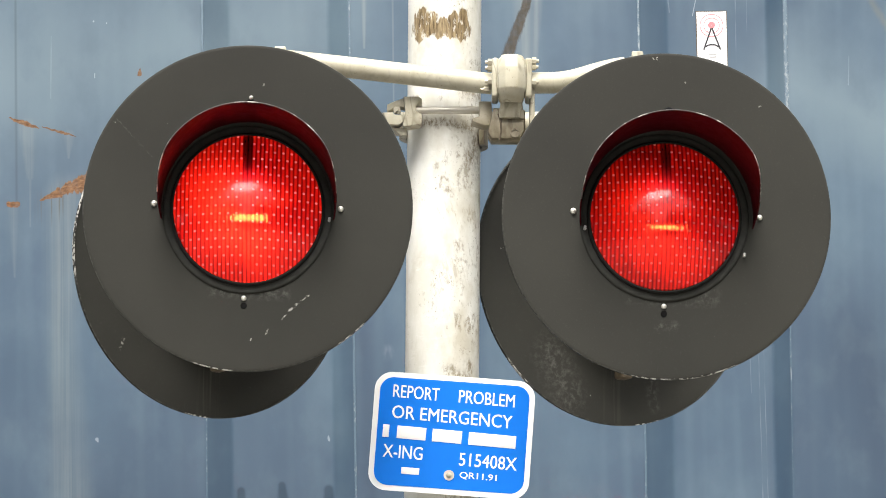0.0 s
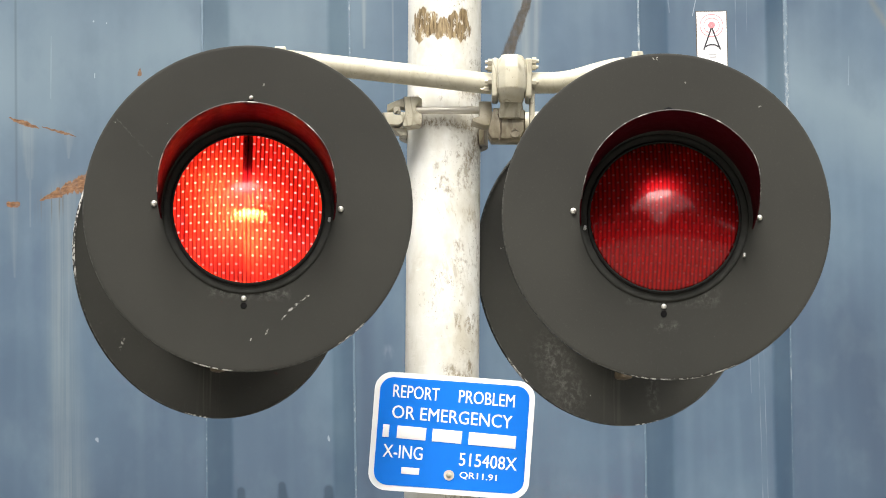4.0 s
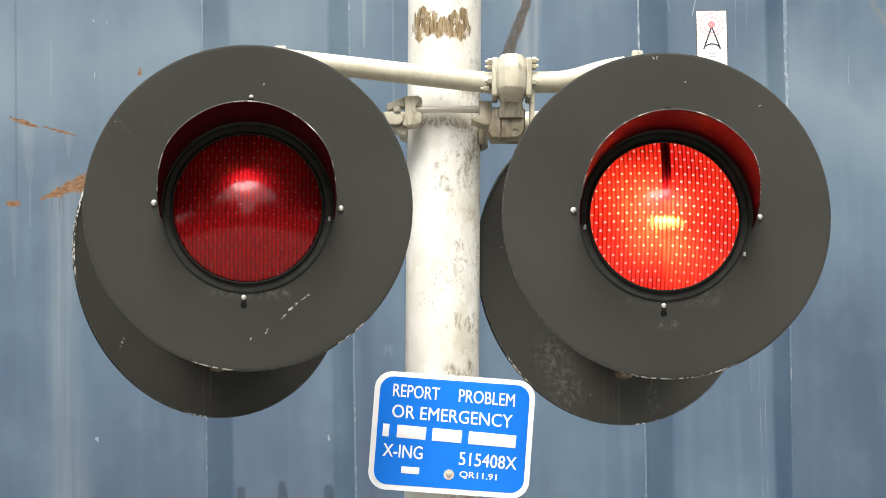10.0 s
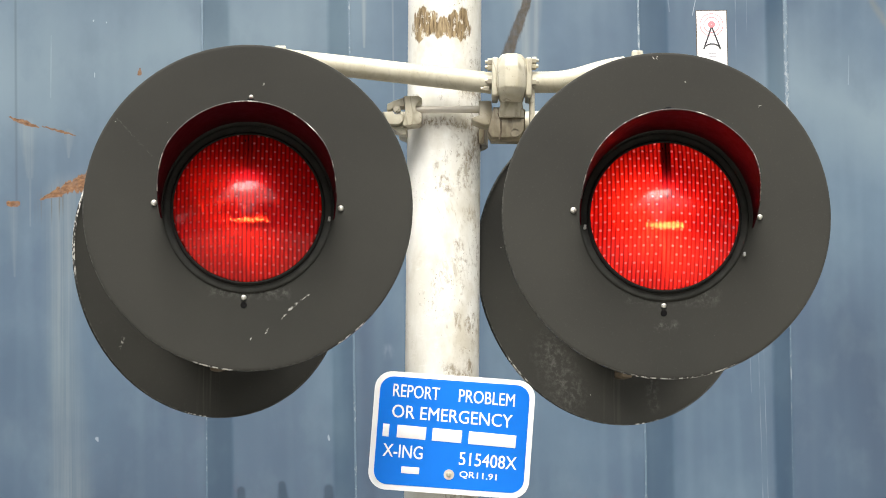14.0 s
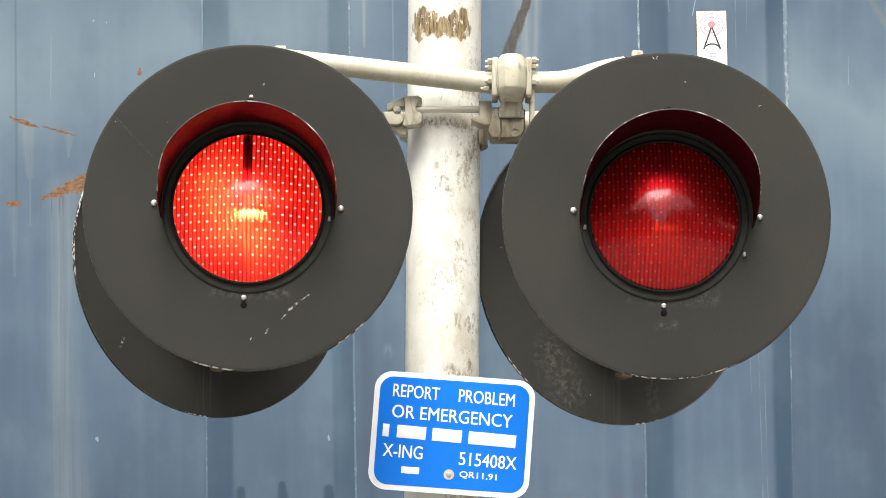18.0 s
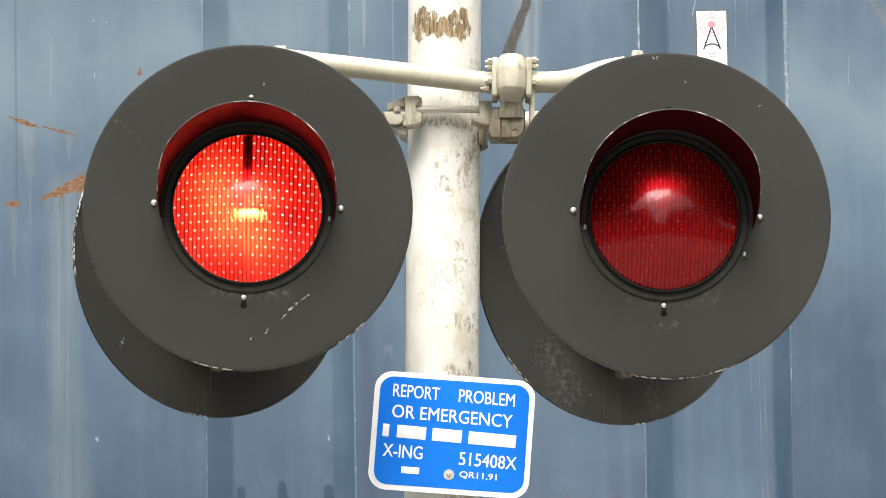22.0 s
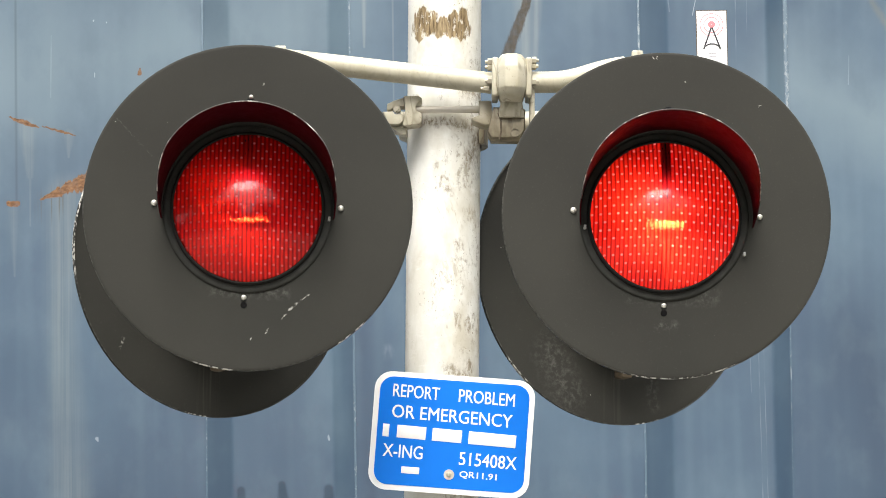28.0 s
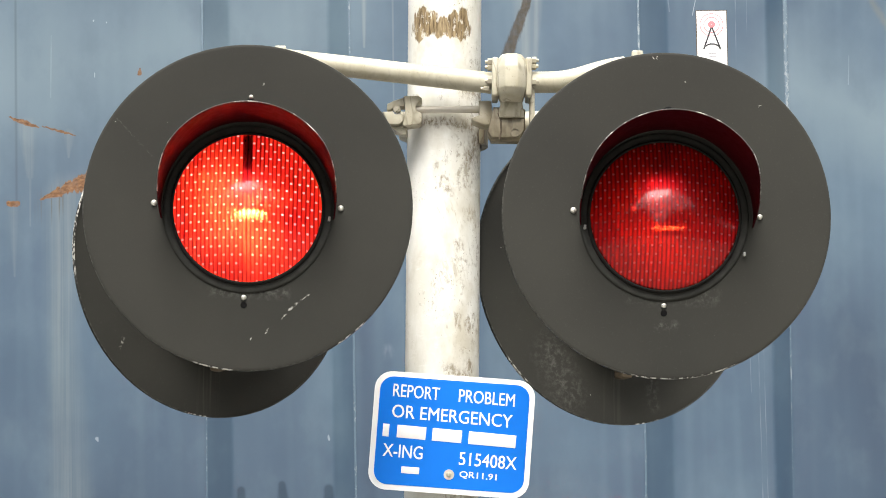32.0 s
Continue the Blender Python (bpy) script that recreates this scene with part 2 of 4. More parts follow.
def mast_paint():
    """Aged white paint of the round mast: rain dirt, black specks and a patch rubbed to brown primer."""
    g = Nodes("aged_white_mast_paint")
    co = g.co()
    wob = g.scaled(g.vec("SUBTRACT", g.noise(g.vec("MULTIPLY", co, (1, 1, 0.35)), 85, 4, colour=True), (0.5, 0.5, 0.5)), 0.03)
    flat = g.vec("MULTIPLY", g.vec("ADD", co, wob), (1, 0, 1))
    darkening = g.noise(g.vec("MULTIPLY", co, (13, 13, 6)), 1.0, 7, 0.66)
    base = g.mix(g.span(darkening, 0.36, 0.64), (0.80, 0.795, 0.74), (0.66, 0.645, 0.565))
    side = g.span(g.add("ShaderNodeSeparateXYZ", co).outputs[0], -0.03, 0.06, 0.0, 1.0)
    specks = g.noise(g.vec("MULTIPLY", co, (1, 1, 0.6)), 95, 5, 0.75)
    patchy = g.noise(co, 11, 3)
    m = g.span(g.math("ADD", g.math("MULTIPLY", specks, 1.0), g.math("ADD", g.math("MULTIPLY", patchy, 0.55), g.math("MULTIPLY", side, 0.10))), 0.90, 1.02)
    base = g.mix(g.math("MULTIPLY", m, 0.62), base, (0.22, 0.18, 0.11))
    rubbed = g.noise(g.vec("MULTIPLY", co, (30, 30, 70)), 1.0, 4, 0.65)
    base = g.mix(g.span(rubbed, 0.56, 0.70, 0, 0.55), base, (0.83, 0.82, 0.77))
    dots = g.noise(g.vec("MULTIPLY", co, (1.5, 1.5, 1)), 190, 2, 0.6)
    base = g.mix(g.math("MULTIPLY", g.span(dots, 0.66, 0.72), g.span(g.math("ADD", patchy, g.math("MULTIPLY", side, 0.15)), 0.48, 0.66)), base, (0.15, 0.12, 0.07))
    stains = g.noise(g.vec("MULTIPLY", co, (16, 16, 10)), 1.0, 4, 0.6)
    base = g.mix(g.span(g.math("ADD", stains, g.math("MULTIPLY", side, 0.12)), 0.54, 0.76, 0, 0.55), base, (0.42, 0.375, 0.26))
    # dried brown run-off down one side and in blotches; below the clamp, specks and painted shade
    calm = g.vec("MULTIPLY", co, (1, 0, 1))
    spots = g.join([
        g.stroke(flat, (0.006, 2.849), (0.014, 2.846), 0.011, None, 0.8),
        g.stroke(flat, (0.000, 2.868), (0.003, 2.866), 0.008, None, 0.8),
        g.stroke(flat, (0.030, 2.750), (0.029, 2.735), 0.009, None, 0.8),
        g.stroke(flat, (0.029, 2.603), (0.030, 2.585), 0.009, None, 0.8),
        g.stroke(flat, (0.050, 2.602), (0.050, 2.580), 0.006, None, 0.8),
        g.stroke(flat, (0.049, 2.520), (0.049, 2.503), 0.010, None, 0.8),
        g.stroke(flat, (0.015, 2.497), (0.042, 2.492), 0.016, None, 0.8),
        g.stroke(flat, (-0.034, 2.980), (0.050, 2.975), 0.013, None, 0.7),
        g.stroke(flat, (0.040, 3.045), (0.066, 3.040), 0.018, None, 0.8),
        g.stroke(flat, (-0.058, 3.030), (-0.052, 3.030), 0.010, None, 0.8),
        g.stroke(flat, (0.048, 2.905), (0.062, 2.960), 0.016, None, 0.9)])
    grit = g.noise(g.vec("MULTIPLY", co, (1.4, 1.4, 0.8)), 130, 4, 0.7)
    base = g.mix(g.math("MULTIPLY", spots, g.span(grit, 0.42, 0.60, 0.12, 0.85)), base, (0.20, 0.15, 0.08))
    scuff = g.join([g.stroke(calm, (0.0, 2.800), (0.050, 2.800), 0.035, None, 0.8), g.stroke(calm, (0.0, 2.690), (0.030, 2.690), 0.030, None, 0.8)])
    comb = g.noise(g.vec("MULTIPLY", g.vec("ADD", co, g.scaled((0.3, 0.0, 0.0), g.add("ShaderNodeSeparateXYZ", co).outputs[2])), (170, 170, 28)), 1.0, 3, 0.6)
    base = g.mix(g.math("MULTIPLY", scuff, g.span(comb, 0.54, 0.64, 0, 0.5)), base, (0.36, 0.31, 0.20))
    brown = g.join([
        g.stroke(flat, (-0.044, 3.163), (0.036, 3.163), 0.014, None, 0.3),
        g.stroke(flat, (-0.047, 3.150), (-0.045, 3.195), 0.013, None, 0.3),
        g.stroke(flat, (-0.028, 3.158), (-0.024, 3.188), 0.013, None, 0.3),
        g.stroke(flat, (-0.006, 3.158), (-0.002, 3.176), 0.013, None, 0.3),
        g.stroke(flat, (0.016, 3.154), (0.018, 3.186), 0.012, None, 0.3),
        g.stroke(flat, (0.034, 3.146), (0.038, 3.198), 0.009, None, 0.3)])
    front = g.span(g.add("ShaderNodeSeparateXYZ", co).outputs[1], -0.03, -0.02, 1, 0)
    fibre = g.noise(g.vec("MULTIPLY", co, (210, 210, 30)), 1.0, 5, 0.65)
    tone = g.mix(g.span(fibre, 0.36, 0.64), (0.090, 0.056, 0.020), (0.36, 0.27, 0.145))
    tone = g.mix(g.span(g.noise(g.vec("MULTIPLY", co, (95, 95, 42)), 1.0, 4, 0.7), 0.56, 0.64, 0, 0.8), tone, (0.68, 0.65, 0.57))
    base = g.mix(g.math("MULTIPLY", brown, front), base, tone)
    g.bump(g.math("ADD", specks, darkening), 0.25, 0.002)
    return g.done(base, g.span(darkening, 0.3, 0.7, 0.38, 0.6))


def cast_paint(name="cream_metal_paint", tint=(0.51, 0.485, 0.385), seams=0.45):
    """Cream-grey paint on cast fittings and pipes, dirty in streaks."""
    g = Nodes(name)
    co = g.co()
    n = g.noise(co, 14, 6, 0.62)
    fine = g.noise(co, 130, 4, 0.7)
    base = g.mix(g.span(n, 0.36, 0.7), tint, tuple(c * k for c, k in zip(tint, (0.72, 0.68, 0.58))))
    lines = g.math("ABSOLUTE", g.math("SUBTRACT", g.noise(g.vec("MULTIPLY", co, (1, 1, 0.35)), 24, 2), 0.5))
    base = g.mix(g.span(lines, 0.0, 0.035, seams, 0.0), base, (0.22, 0.19, 0.13))
    base = g.mix(g.span(fine, 0.60, 0.74, 0, 0.65), base, (0.18, 0.14, 0.085))
    g.bump(fine, 0.2, 0.001)
    return g.done(base, g.span(n, 0.3, 0.7, 0.36, 0.55))


def grimy_cast():
    """The same cream paint where run-off has left brown streaks and dried lines."""
    g = Nodes("grimy_cream_paint")
    co = g.co()
    n = g.noise(g.vec("MULTIPLY", co, (1, 1, 0.45)), 34, 5, 0.6)
    fine = g.noise(co, 150, 4, 0.7)
    lines = g.math("ABSOLUTE", g.math("SUBTRACT", g.noise(g.vec("MULTIPLY", co, (1, 1, 0.4)), 26, 2), 0.5))
    base = g.mix(g.span(n, 0.35, 0.65), (0.30, 0.265, 0.185), (0.115, 0.092, 0.054))
    base = g.mix(g.span(lines, 0.0, 0.03, 0.75, 0.0), base, (0.13, 0.10, 0.06))
    base = g.mix(g.span(fine, 0.6, 0.75, 0, 0.6), base, (0.12, 0.09, 0.05))
    g.bump(fine, 0.25, 0.001)
    return g.done(base, 0.5)


def disc_paint(name, chips, scratches=(), dust=(), streaks=False, seed=0.0, tint=1.0):
    """Weathered matt black of the backing discs: faint dust, chips on stretches of the rim, scratches. tint puts light
    or shade into the colour.
    """
    g = Nodes(name)
    co = g.co()
    shift = g.vec("ADD", co, (7.3 * seed, 3.1 * seed, 5.7 * seed))
    broad = g.noise(shift, 5, 4)
    grain = g.noise(shift, 240, 3, 0.7)
    base = g.mix(g.span(broad, 0.3, 0.7), tuple(c * tint for c in (0.0305, 0.0302, 0.0258)), tuple(c * tint for c in (0.0395, 0.0390, 0.0330)))
    base = g.mix(g.span(grain, 0.6, 0.8, 0, 0.10), base, (0.20, 0.195, 0.175))
    flat = g.vec("MULTIPLY", co, (1, 0, 1))
    r = g.vec("LENGTH", flat)
    wob = g.scaled(g.vec("SUBTRACT", g.noise(shift, 160, 2, colour=True), (0.5, 0.5, 0.5)), 0.008)
    jag = g.vec("ADD", flat, wob)
    # chips where the rim was knocked, and a thin worn line all round
    edge = g.span(r, 0.3024, 0.3042)
    chip = g.span(g.noise(shift, 120, 3, 0.6), 0.47, 0.55)
    zone = g.join([g.stroke(flat, a, b, 0.03, None, 0.3) for a, b in chips])
    base = g.mix(g.math("MULTIPLY", g.math("MULTIPLY", edge, chip), g.span(zone, 0, 1, 0.06, 0.85)), base, (0.62, 0.60, 0.55))
    gate = g.span(g.noise(shift, 130, 2), 0.45, 0.56)
    if scratches:
        scr = g.join([g.stroke(jag, a, b, w) for a, b, w in scratches])
        base = g.mix(g.math("MULTIPLY", g.math("MULTIPLY", scr, gate), 0.55), base, (0.62, 0.60, 0.55))
    for a, b, w in dust:
        m = g.math("MULTIPLY", g.stroke(jag, a, b, w, None, 0.9), g.span(g.noise(shift, 85, 4, 0.7), 0.46, 0.68))
        base = g.mix(g.math("MULTIPLY", m, 0.25), base, (0.30, 0.29, 0.27))
    if streaks:
        m = g.math("MULTIPLY", g.stroke(flat, (0.0, -0.20), (0.004, -0.29), 0.030, None, 0.8), g.span(g.noise(g.vec("MULTIPLY", shift, (150, 1, 4)), 1.0, 2), 0.5, 0.62))
        base = g.mix(g.math("MULTIPLY", m, 0.18), base, (0.15, 0.14, 0.12))
    specks = g.noise(shift, 55, 2, 0.5)
    base = g.mix(g.span(specks, 0.765, 0.785, 0, 0.4), base, (0.5, 0.48, 0.44))
    g.bump(g.math("ADD", g.math("MULTIPLY", broad, 2.0), grain), 0.10, 0.0015)
    return g.done(base, g.span(broad, 0.3, 0.7, 0.6, 0.72), spec=0.16)


def chipped_edge():
    """Thin visor rim, paint worn through in places."""
    g = Nodes("worn_visor_rim")
    n = g.noise(g.vec("ADD", g.co(), g.scaled((3.1, 1.7, 2.3), g.random())), 38, 4, 0.65)
    return g.done(g.mix(g.span(n, 0.52, 0.62), (0.10, 0.09, 0.085), (0.62, 0.60, 0.55)), 0.45, 0.2)


def plain(name, colour, rough=0.5, metal=0.0, vary=0.12, scale=40, spec=None):
    g = Nodes(name)
    n = g.noise(g.co(), scale, 5, 0.6)
    g.bump(n, 0.15, 0.001)
    return g.done(g.mix(n, tuple(c * (1 - vary) for c in colour), tuple(min(1, c * (1 + vary)) for c in colour)), g.span(n, 0.3, 0.7, rough * 0.85, min(1, rough * 1.15)), metal, spec=spec)


def lens_glass():
    """Red moulded lens: upright ribs, mirrored rows of clear points, prism sections inside, a smooth glossy skin."""
    g = Nodes("red_lens_glass")
    co = g.co()
    xyz = g.add("ShaderNodeSeparateXYZ", co)
    x, z = xyz.outputs[0], xyz.outputs[2]
    ax = g.math("ABSOLUTE", x)
    # upright ribs, a little uneven
    sway = g.math("MULTIPLY", g.math("SUBTRACT", g.noise(g.vec("MULTIPLY", co, (60, 1, 14)), 1.0, 2), 0.5), 0.0030)
    rib = g.math("ABSOLUTE", g.math("SINE", g.math("MULTIPLY", g.math("ADD", x, sway), math.pi / 0.0077)))
    # points in staggered rows, mirrored about a plain strip up the middle
    zr = g.math("DIVIDE", g.math("ADD", g.math("ADD", z, g.math("MULTIPLY", g.math("MAXIMUM", x, 0.0), 0.035)), 0.0045), 0.0150)
    row = g.math("ROUND", zr)
    odd = g.math("MODULO", g.math("ABSOLUTE", row), 2.0)
    xr = g.math("SUBTRACT", g.math("DIVIDE", g.math("SUBTRACT", ax, 0.0113), 0.0154), g.math("MULTIPLY", odd, 0.5))
    dx = g.math("MULTIPLY", g.math("SUBTRACT", xr, g.math("ROUND", xr)), 0.0154)
    dz = g.math("MULTIPLY", g.math("SUBTRACT", zr, row), 0.0150)
    beyond = g.math("GREATER_THAN", ax, 0.0075)
    d = g.math("SQRT", g.math("ADD", g.math("MULTIPLY", dx, dx), g.math("MULTIPLY", dz, dz)))
    pip = g.math("MULTIPLY", g.math("MULTIPLY", g.span(d, 0.0016, 0.0029, 1, 0), beyond), g.span(z, -0.115, -0.045, 0.55, 1.0))   # weaker towards the foot: the fall-off of light is put into the mask
    sx = g.math("SUBTRACT", dx, g.math("MULTIPLY", g.math("SIGN", x), 0.0027))
    sz = g.math("ADD", dz, 0.0010)
    ds = g.math("SQRT", g.math("ADD", g.math("MULTIPLY", sx, sx), g.math("MULTIPLY", sz, sz)))
    notch = g.math("MULTIPLY", g.math("MULTIPLY", g.span(ds, 0.0008, 0.0017, 1, 0), beyond), g.math("SUBTRACT", 1.0, pip))
    relief = g.add("ShaderNodeBump", 1.0, 0.0022, Height=g.math("ADD", rib, g.math("MULTIPLY", pip, -1.0))).outputs[0]
    uneven = g.noise(g.vec("MULTIPLY", co, (150, 1, 60)), 1.0, 2)
    groove = g.math("MULTIPLY", g.span(rib, 0.16, 0.98, 0.0, 1.0), g.span(uneven, 0.3, 0.6, 0.72, 1.0))
    cut = g.math("MULTIPLY", groove, g.span(notch, 0, 1, 1, 0.15))
    normal = g.add("ShaderNodeNewGeometry").outputs["Normal"]
    # the moulded body spreads what reaches it from behind
    milk = g.mix(pip, g.mix(cut, (0.15, 0.001, 0.0015), (0.84, 0.006, 0.013)), (1.0, 0.64, 0.58))
    glow = g.add("ShaderNodeBsdfTranslucent", milk, relief)
    # prism sections: one half throws the bulb's light aside and up, the foot throws it down
    half = g.span(x, -0.006, -0.002, 1, 0)
    foot = g.add("ShaderNodeMapRange", z, 0.010, -0.034, 0.0, 1.0)
    foot.interpolation_type = "SMOOTHSTEP"
    foot = foot.outputs[0]
    bend = g.add("ShaderNodeCombineXYZ", g.math("MULTIPLY", half, g.span(foot, 0, 1, -0.55, -0.34)), 0.0,
                 g.math("ADD", g.math("MULTIPLY", half, g.span(foot, 0, 1, 0.42, 0.0)), g.math("MULTIPLY", foot, g.span(half, 0, 1, -0.62, -0.26)))).outputs[0]
    thrown = g.vec("NORMALIZE", g.vec("ADD", normal, bend))
    prism = g.add("ShaderNodeBsdfRefraction", g.mix(cut, (0.16, 0.004, 0.001), (1.0, 0.060, 0.014)), 0.58, 1.9, Normal=thrown)
    ripple = g.add("ShaderNodeBump", 0.30, 0.0022, Height=rib).outputs[0]
    clear = g.add("ShaderNodeBsdfRefraction", g.mix(groove, (0.40, 0.06, 0.014), (1.0, 0.215, 0.040)), 0.30, 1.22, Normal=ripple)
    see = g.add("ShaderNodeMixShader", 0.30, prism.outputs[0], clear.outputs[0])
    solid = g.math("SUBTRACT", 1.0, pip)
    body = g.add("ShaderNodeMixShader", g.math("MULTIPLY", solid, 0.43), glow.outputs[0], see.outputs[0])
    dusty = g.add("ShaderNodeBsdfDiffuse", g.mix(groove, (0.27, 0.010, 0.012), g.mix(g.noise(co, 30, 4), (0.50, 0.020, 0.024), (0.62, 0.030, 0.034))))
    body = g.add("ShaderNodeMixShader", 0.18, body.outputs[0], dusty.outputs[0])
    # the ribbed inner face mirrors the sky softly, tinted by the glass
    bent = g.vec("NORMALIZE", g.vec("ADD", normal, (0.0, 0.0, -0.020)))
    inner = g.add("ShaderNodeBsdfGlossy", g.mix(pip, g.mix(groove, (0.50, 0.004, 0.008), (1.0, 0.012, 0.022)), (1.0, 0.03, 0.035)), 0.36, Normal=bent)
    body = g.add("ShaderNodeMixShader", g.span(pip, 0, 1, 0.29, 0.34), body.outputs[0], inner.outputs[0])
    # the outer skin's normal is tipped to place its reflections for the camera's view
    tipped = g.vec("NORMALIZE", g.vec("ADD", normal, (0.0, 0.0, 0.138)))
    skin = g.add("ShaderNodeBsdfGlossy", (1.0, 1.0, 1.0), 0.13, Normal=tipped)
    edge = g.add("ShaderNodeFresnel", 1.345)
    top = g.add("ShaderNodeMixShader", edge.outputs[0], body.outputs[0], skin.outputs[0])
    g.tree.links.new(top.outputs[0], g.out.inputs[0])
    return g.material


def glowing(name, colour, strength):
    g = Nodes(name)
    return (g.put(g.bsdf.inputs["Emission Color"], colour), g.put(g.bsdf.inputs["Emission Strength"], strength), g.done((0.1, 0.1, 0.1), 0.5))[2]


def gravel():
    g = Nodes("pale_gravel_ground")
    co = g.co()
    stones = g.add("ShaderNodeTexVoronoi", Vector=co, Scale=28.0)
    n = g.noise(co, 0.6, 5)
    base = g.mix(stones.outputs["Color"], (0.17, 0.162, 0.147), (0.30, 0.288, 0.26))
    base = g.mix(g.span(n, 0.4, 0.7, 0, 0.5), base, (0.21, 0.205, 0.16))
    g.bump(stones.outputs["Distance"], 0.6, 0.03)
    return g.done(base, 0.9)


Z0 = 1.15                     # the container's floor level, height of its own zero
M_WALL = painted_wall()
M_CORNER = worn_corner()
M_FRAME = plain("dark_blue_frame_paint", (0.10, 0.15, 0.22), 0.45)
M_MAST = mast_paint()
M_CAST = cast_paint("cream_metal_paint", (0.56, 0.53, 0.42), 0.6)
M_GRIME = grimy_cast()
# darker version of the cream paint, for the clamp jaw
M_JAW = cast_paint("darker_cream_paint", (0.38, 0.345, 0.26), 0.6)
M_PIPE = cast_paint("cream_pipe_paint", (0.58, 0.55, 0.435), 0.16)
M_BOLT = plain("dull_zinc_bolt", (0.46, 0.42, 0.33), 0.42, 0.5)
M_ROD = plain("dull_galvanised_rod", (0.62, 0.58, 0.50), 0.4, 0.6)
M_DISC_A = disc_paint("scratched_black_paint", [((0.185, -0.243), (0.20, -0.23)), ((-0.07, -0.297), (-0.05, -0.297))],
                      [((0.066, -0.207), (0.080, -0.190), 0.0018), ((0.080, -0.190), (0.116, -0.161), 0.0019), ((0.036, -0.235), (0.040, -0.227), 0.0016), ((0.006, -0.248), (0.010, -0.243), 0.0015),
                       ((-0.252, 0.158), (-0.247, 0.157), 0.0016)],
                      [((-0.245, 0.165), (-0.170, 0.085), 0.0017), ((-0.06, -0.157), (0.07, -0.160), 0.016)], False, 0.0, 0.94)
M_DISC_B = disc_paint("knocked_black_paint", [((-0.055, -0.300), (0.11, -0.285))],
                      [((-0.028, 0.297), (-0.022, 0.288), 0.0014), ((-0.022, 0.288), (-0.018, 0.296), 0.0014), ((0.170, 0.206), (0.174, 0.208), 0.0014)],
                      [((-0.06, -0.150), (0.08, -0.150), 0.024), ((-0.015, -0.205), (0.015, -0.205), 0.012)], False, 0.37)
# darker tint carries the front disc's shade; bright rim line drawn as chips
M_DISC_C = disc_paint("rear_black_paint", [((0.30, 0.10), (0.304, -0.03)), ((0.02, -0.305), (0.03, -0.305))],
                      [((0.190, -0.165), (0.198, -0.187), 0.0032), ((0.172, -0.09), (0.171, -0.10), 0.0020)], [], True, 0.61, 0.86)
# real dust patch; the lighter tint paints in light falling on this disc
M_DISC_D = disc_paint("lightened_dusty_rear_paint", [((-0.06, -0.30), (-0.07, -0.295)), ((0.22, -0.21), (0.21, -0.215))],
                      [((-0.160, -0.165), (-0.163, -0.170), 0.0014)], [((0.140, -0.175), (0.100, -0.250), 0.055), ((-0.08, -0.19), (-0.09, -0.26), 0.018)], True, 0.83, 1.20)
# black paint in truth; the lens's red glow is put into its colour
M_HOOD = plain("glow_tinted_hood_paint", (0.040, 0.0018, 0.0045), 0.45, 0, 0.25, 60, 0.06)
M_EDGE = chipped_edge()
M_RUBBER = plain("black_rubber", (0.018, 0.017, 0.016), 0.85, 0, 0.2, 80, 0.06)
M_RING = plain("dusty_black_ring", (0.036, 0.036, 0.032), 0.65, 0, 0.6, 45, 0.15)
M_BLACK = plain("sooty_black_metal", (0.006, 0.006, 0.006), 0.8, 0, 0.2, 50, 0.1)
M_SCREW = plain("bright_screw_steel", (0.80, 0.78, 0.70), 0.3, 0.7, 0.15, 300)
M_REFLECTOR = plain("brushed_reflector", (0.60, 0.585, 0.57), 0.75, 1.0, 0.05, 20)
M_LENS = lens_glass()
M_FILAMENT = glowing("white_hot_filament", (1.0, 0.82, 0.80), 300.0)
M_WARM = glowing("rosy_glowing_bar", (1.0, 0.26, 0.30), 145.0)
M_SIGN_BLUE = plain("blue_reflective_sheet", (0.004, 0.180, 0.74), 0.45, 0, 0.05, 25, 0.15)
M_SIGN_WHITE = plain("white_reflective_sheet", (0.90, 0.90, 0.89), 0.4, 0, 0.03, 60)
M_ALU = plain("dull_aluminium", (0.50, 0.49, 0.46), 0.4, 0.8, 0.15, 60)
M_STICKER = plain("white_vinyl", (0.86, 0.84, 0.84), 0.35, 0, 0.04, 50)
M_INK = plain("grey_ink", (0.030, 0.030, 0.034), 0.5)
M_PALEINK = plain("faded_grey_ink", (0.42, 0.41, 0.42), 0.5)
M_PINK = plain("faded_red_ink", (0.78, 0.22, 0.24), 0.5, 0, 0.2, 90)
M_STEEL = plain("brown_wagon_steel", (0.10, 0.07, 0.055), 0.7, 0.2, 0.4, 12)
M_LATCH = plain("rusty_latch_steel", (0.12, 0.092, 0.060), 0.6, 0.2, 0.7, 160)
M_RAIL = plain("rail_steel", (0.22, 0.17, 0.14), 0.45, 0.6, 0.3, 12)
M_CONCRETE = plain("grey_concrete", (0.36, 0.35, 0.33), 0.85, 0, 0.2, 25)
M_TIMBER = plain("dark_timber", (0.09, 0.07, 0.055), 0.85, 0, 0.3, 12)
M_GROUND = gravel()
M_WOODS = plain("dark_foliage", (0.045, 0.060, 0.030), 0.9, 0, 0.5, 1.5)


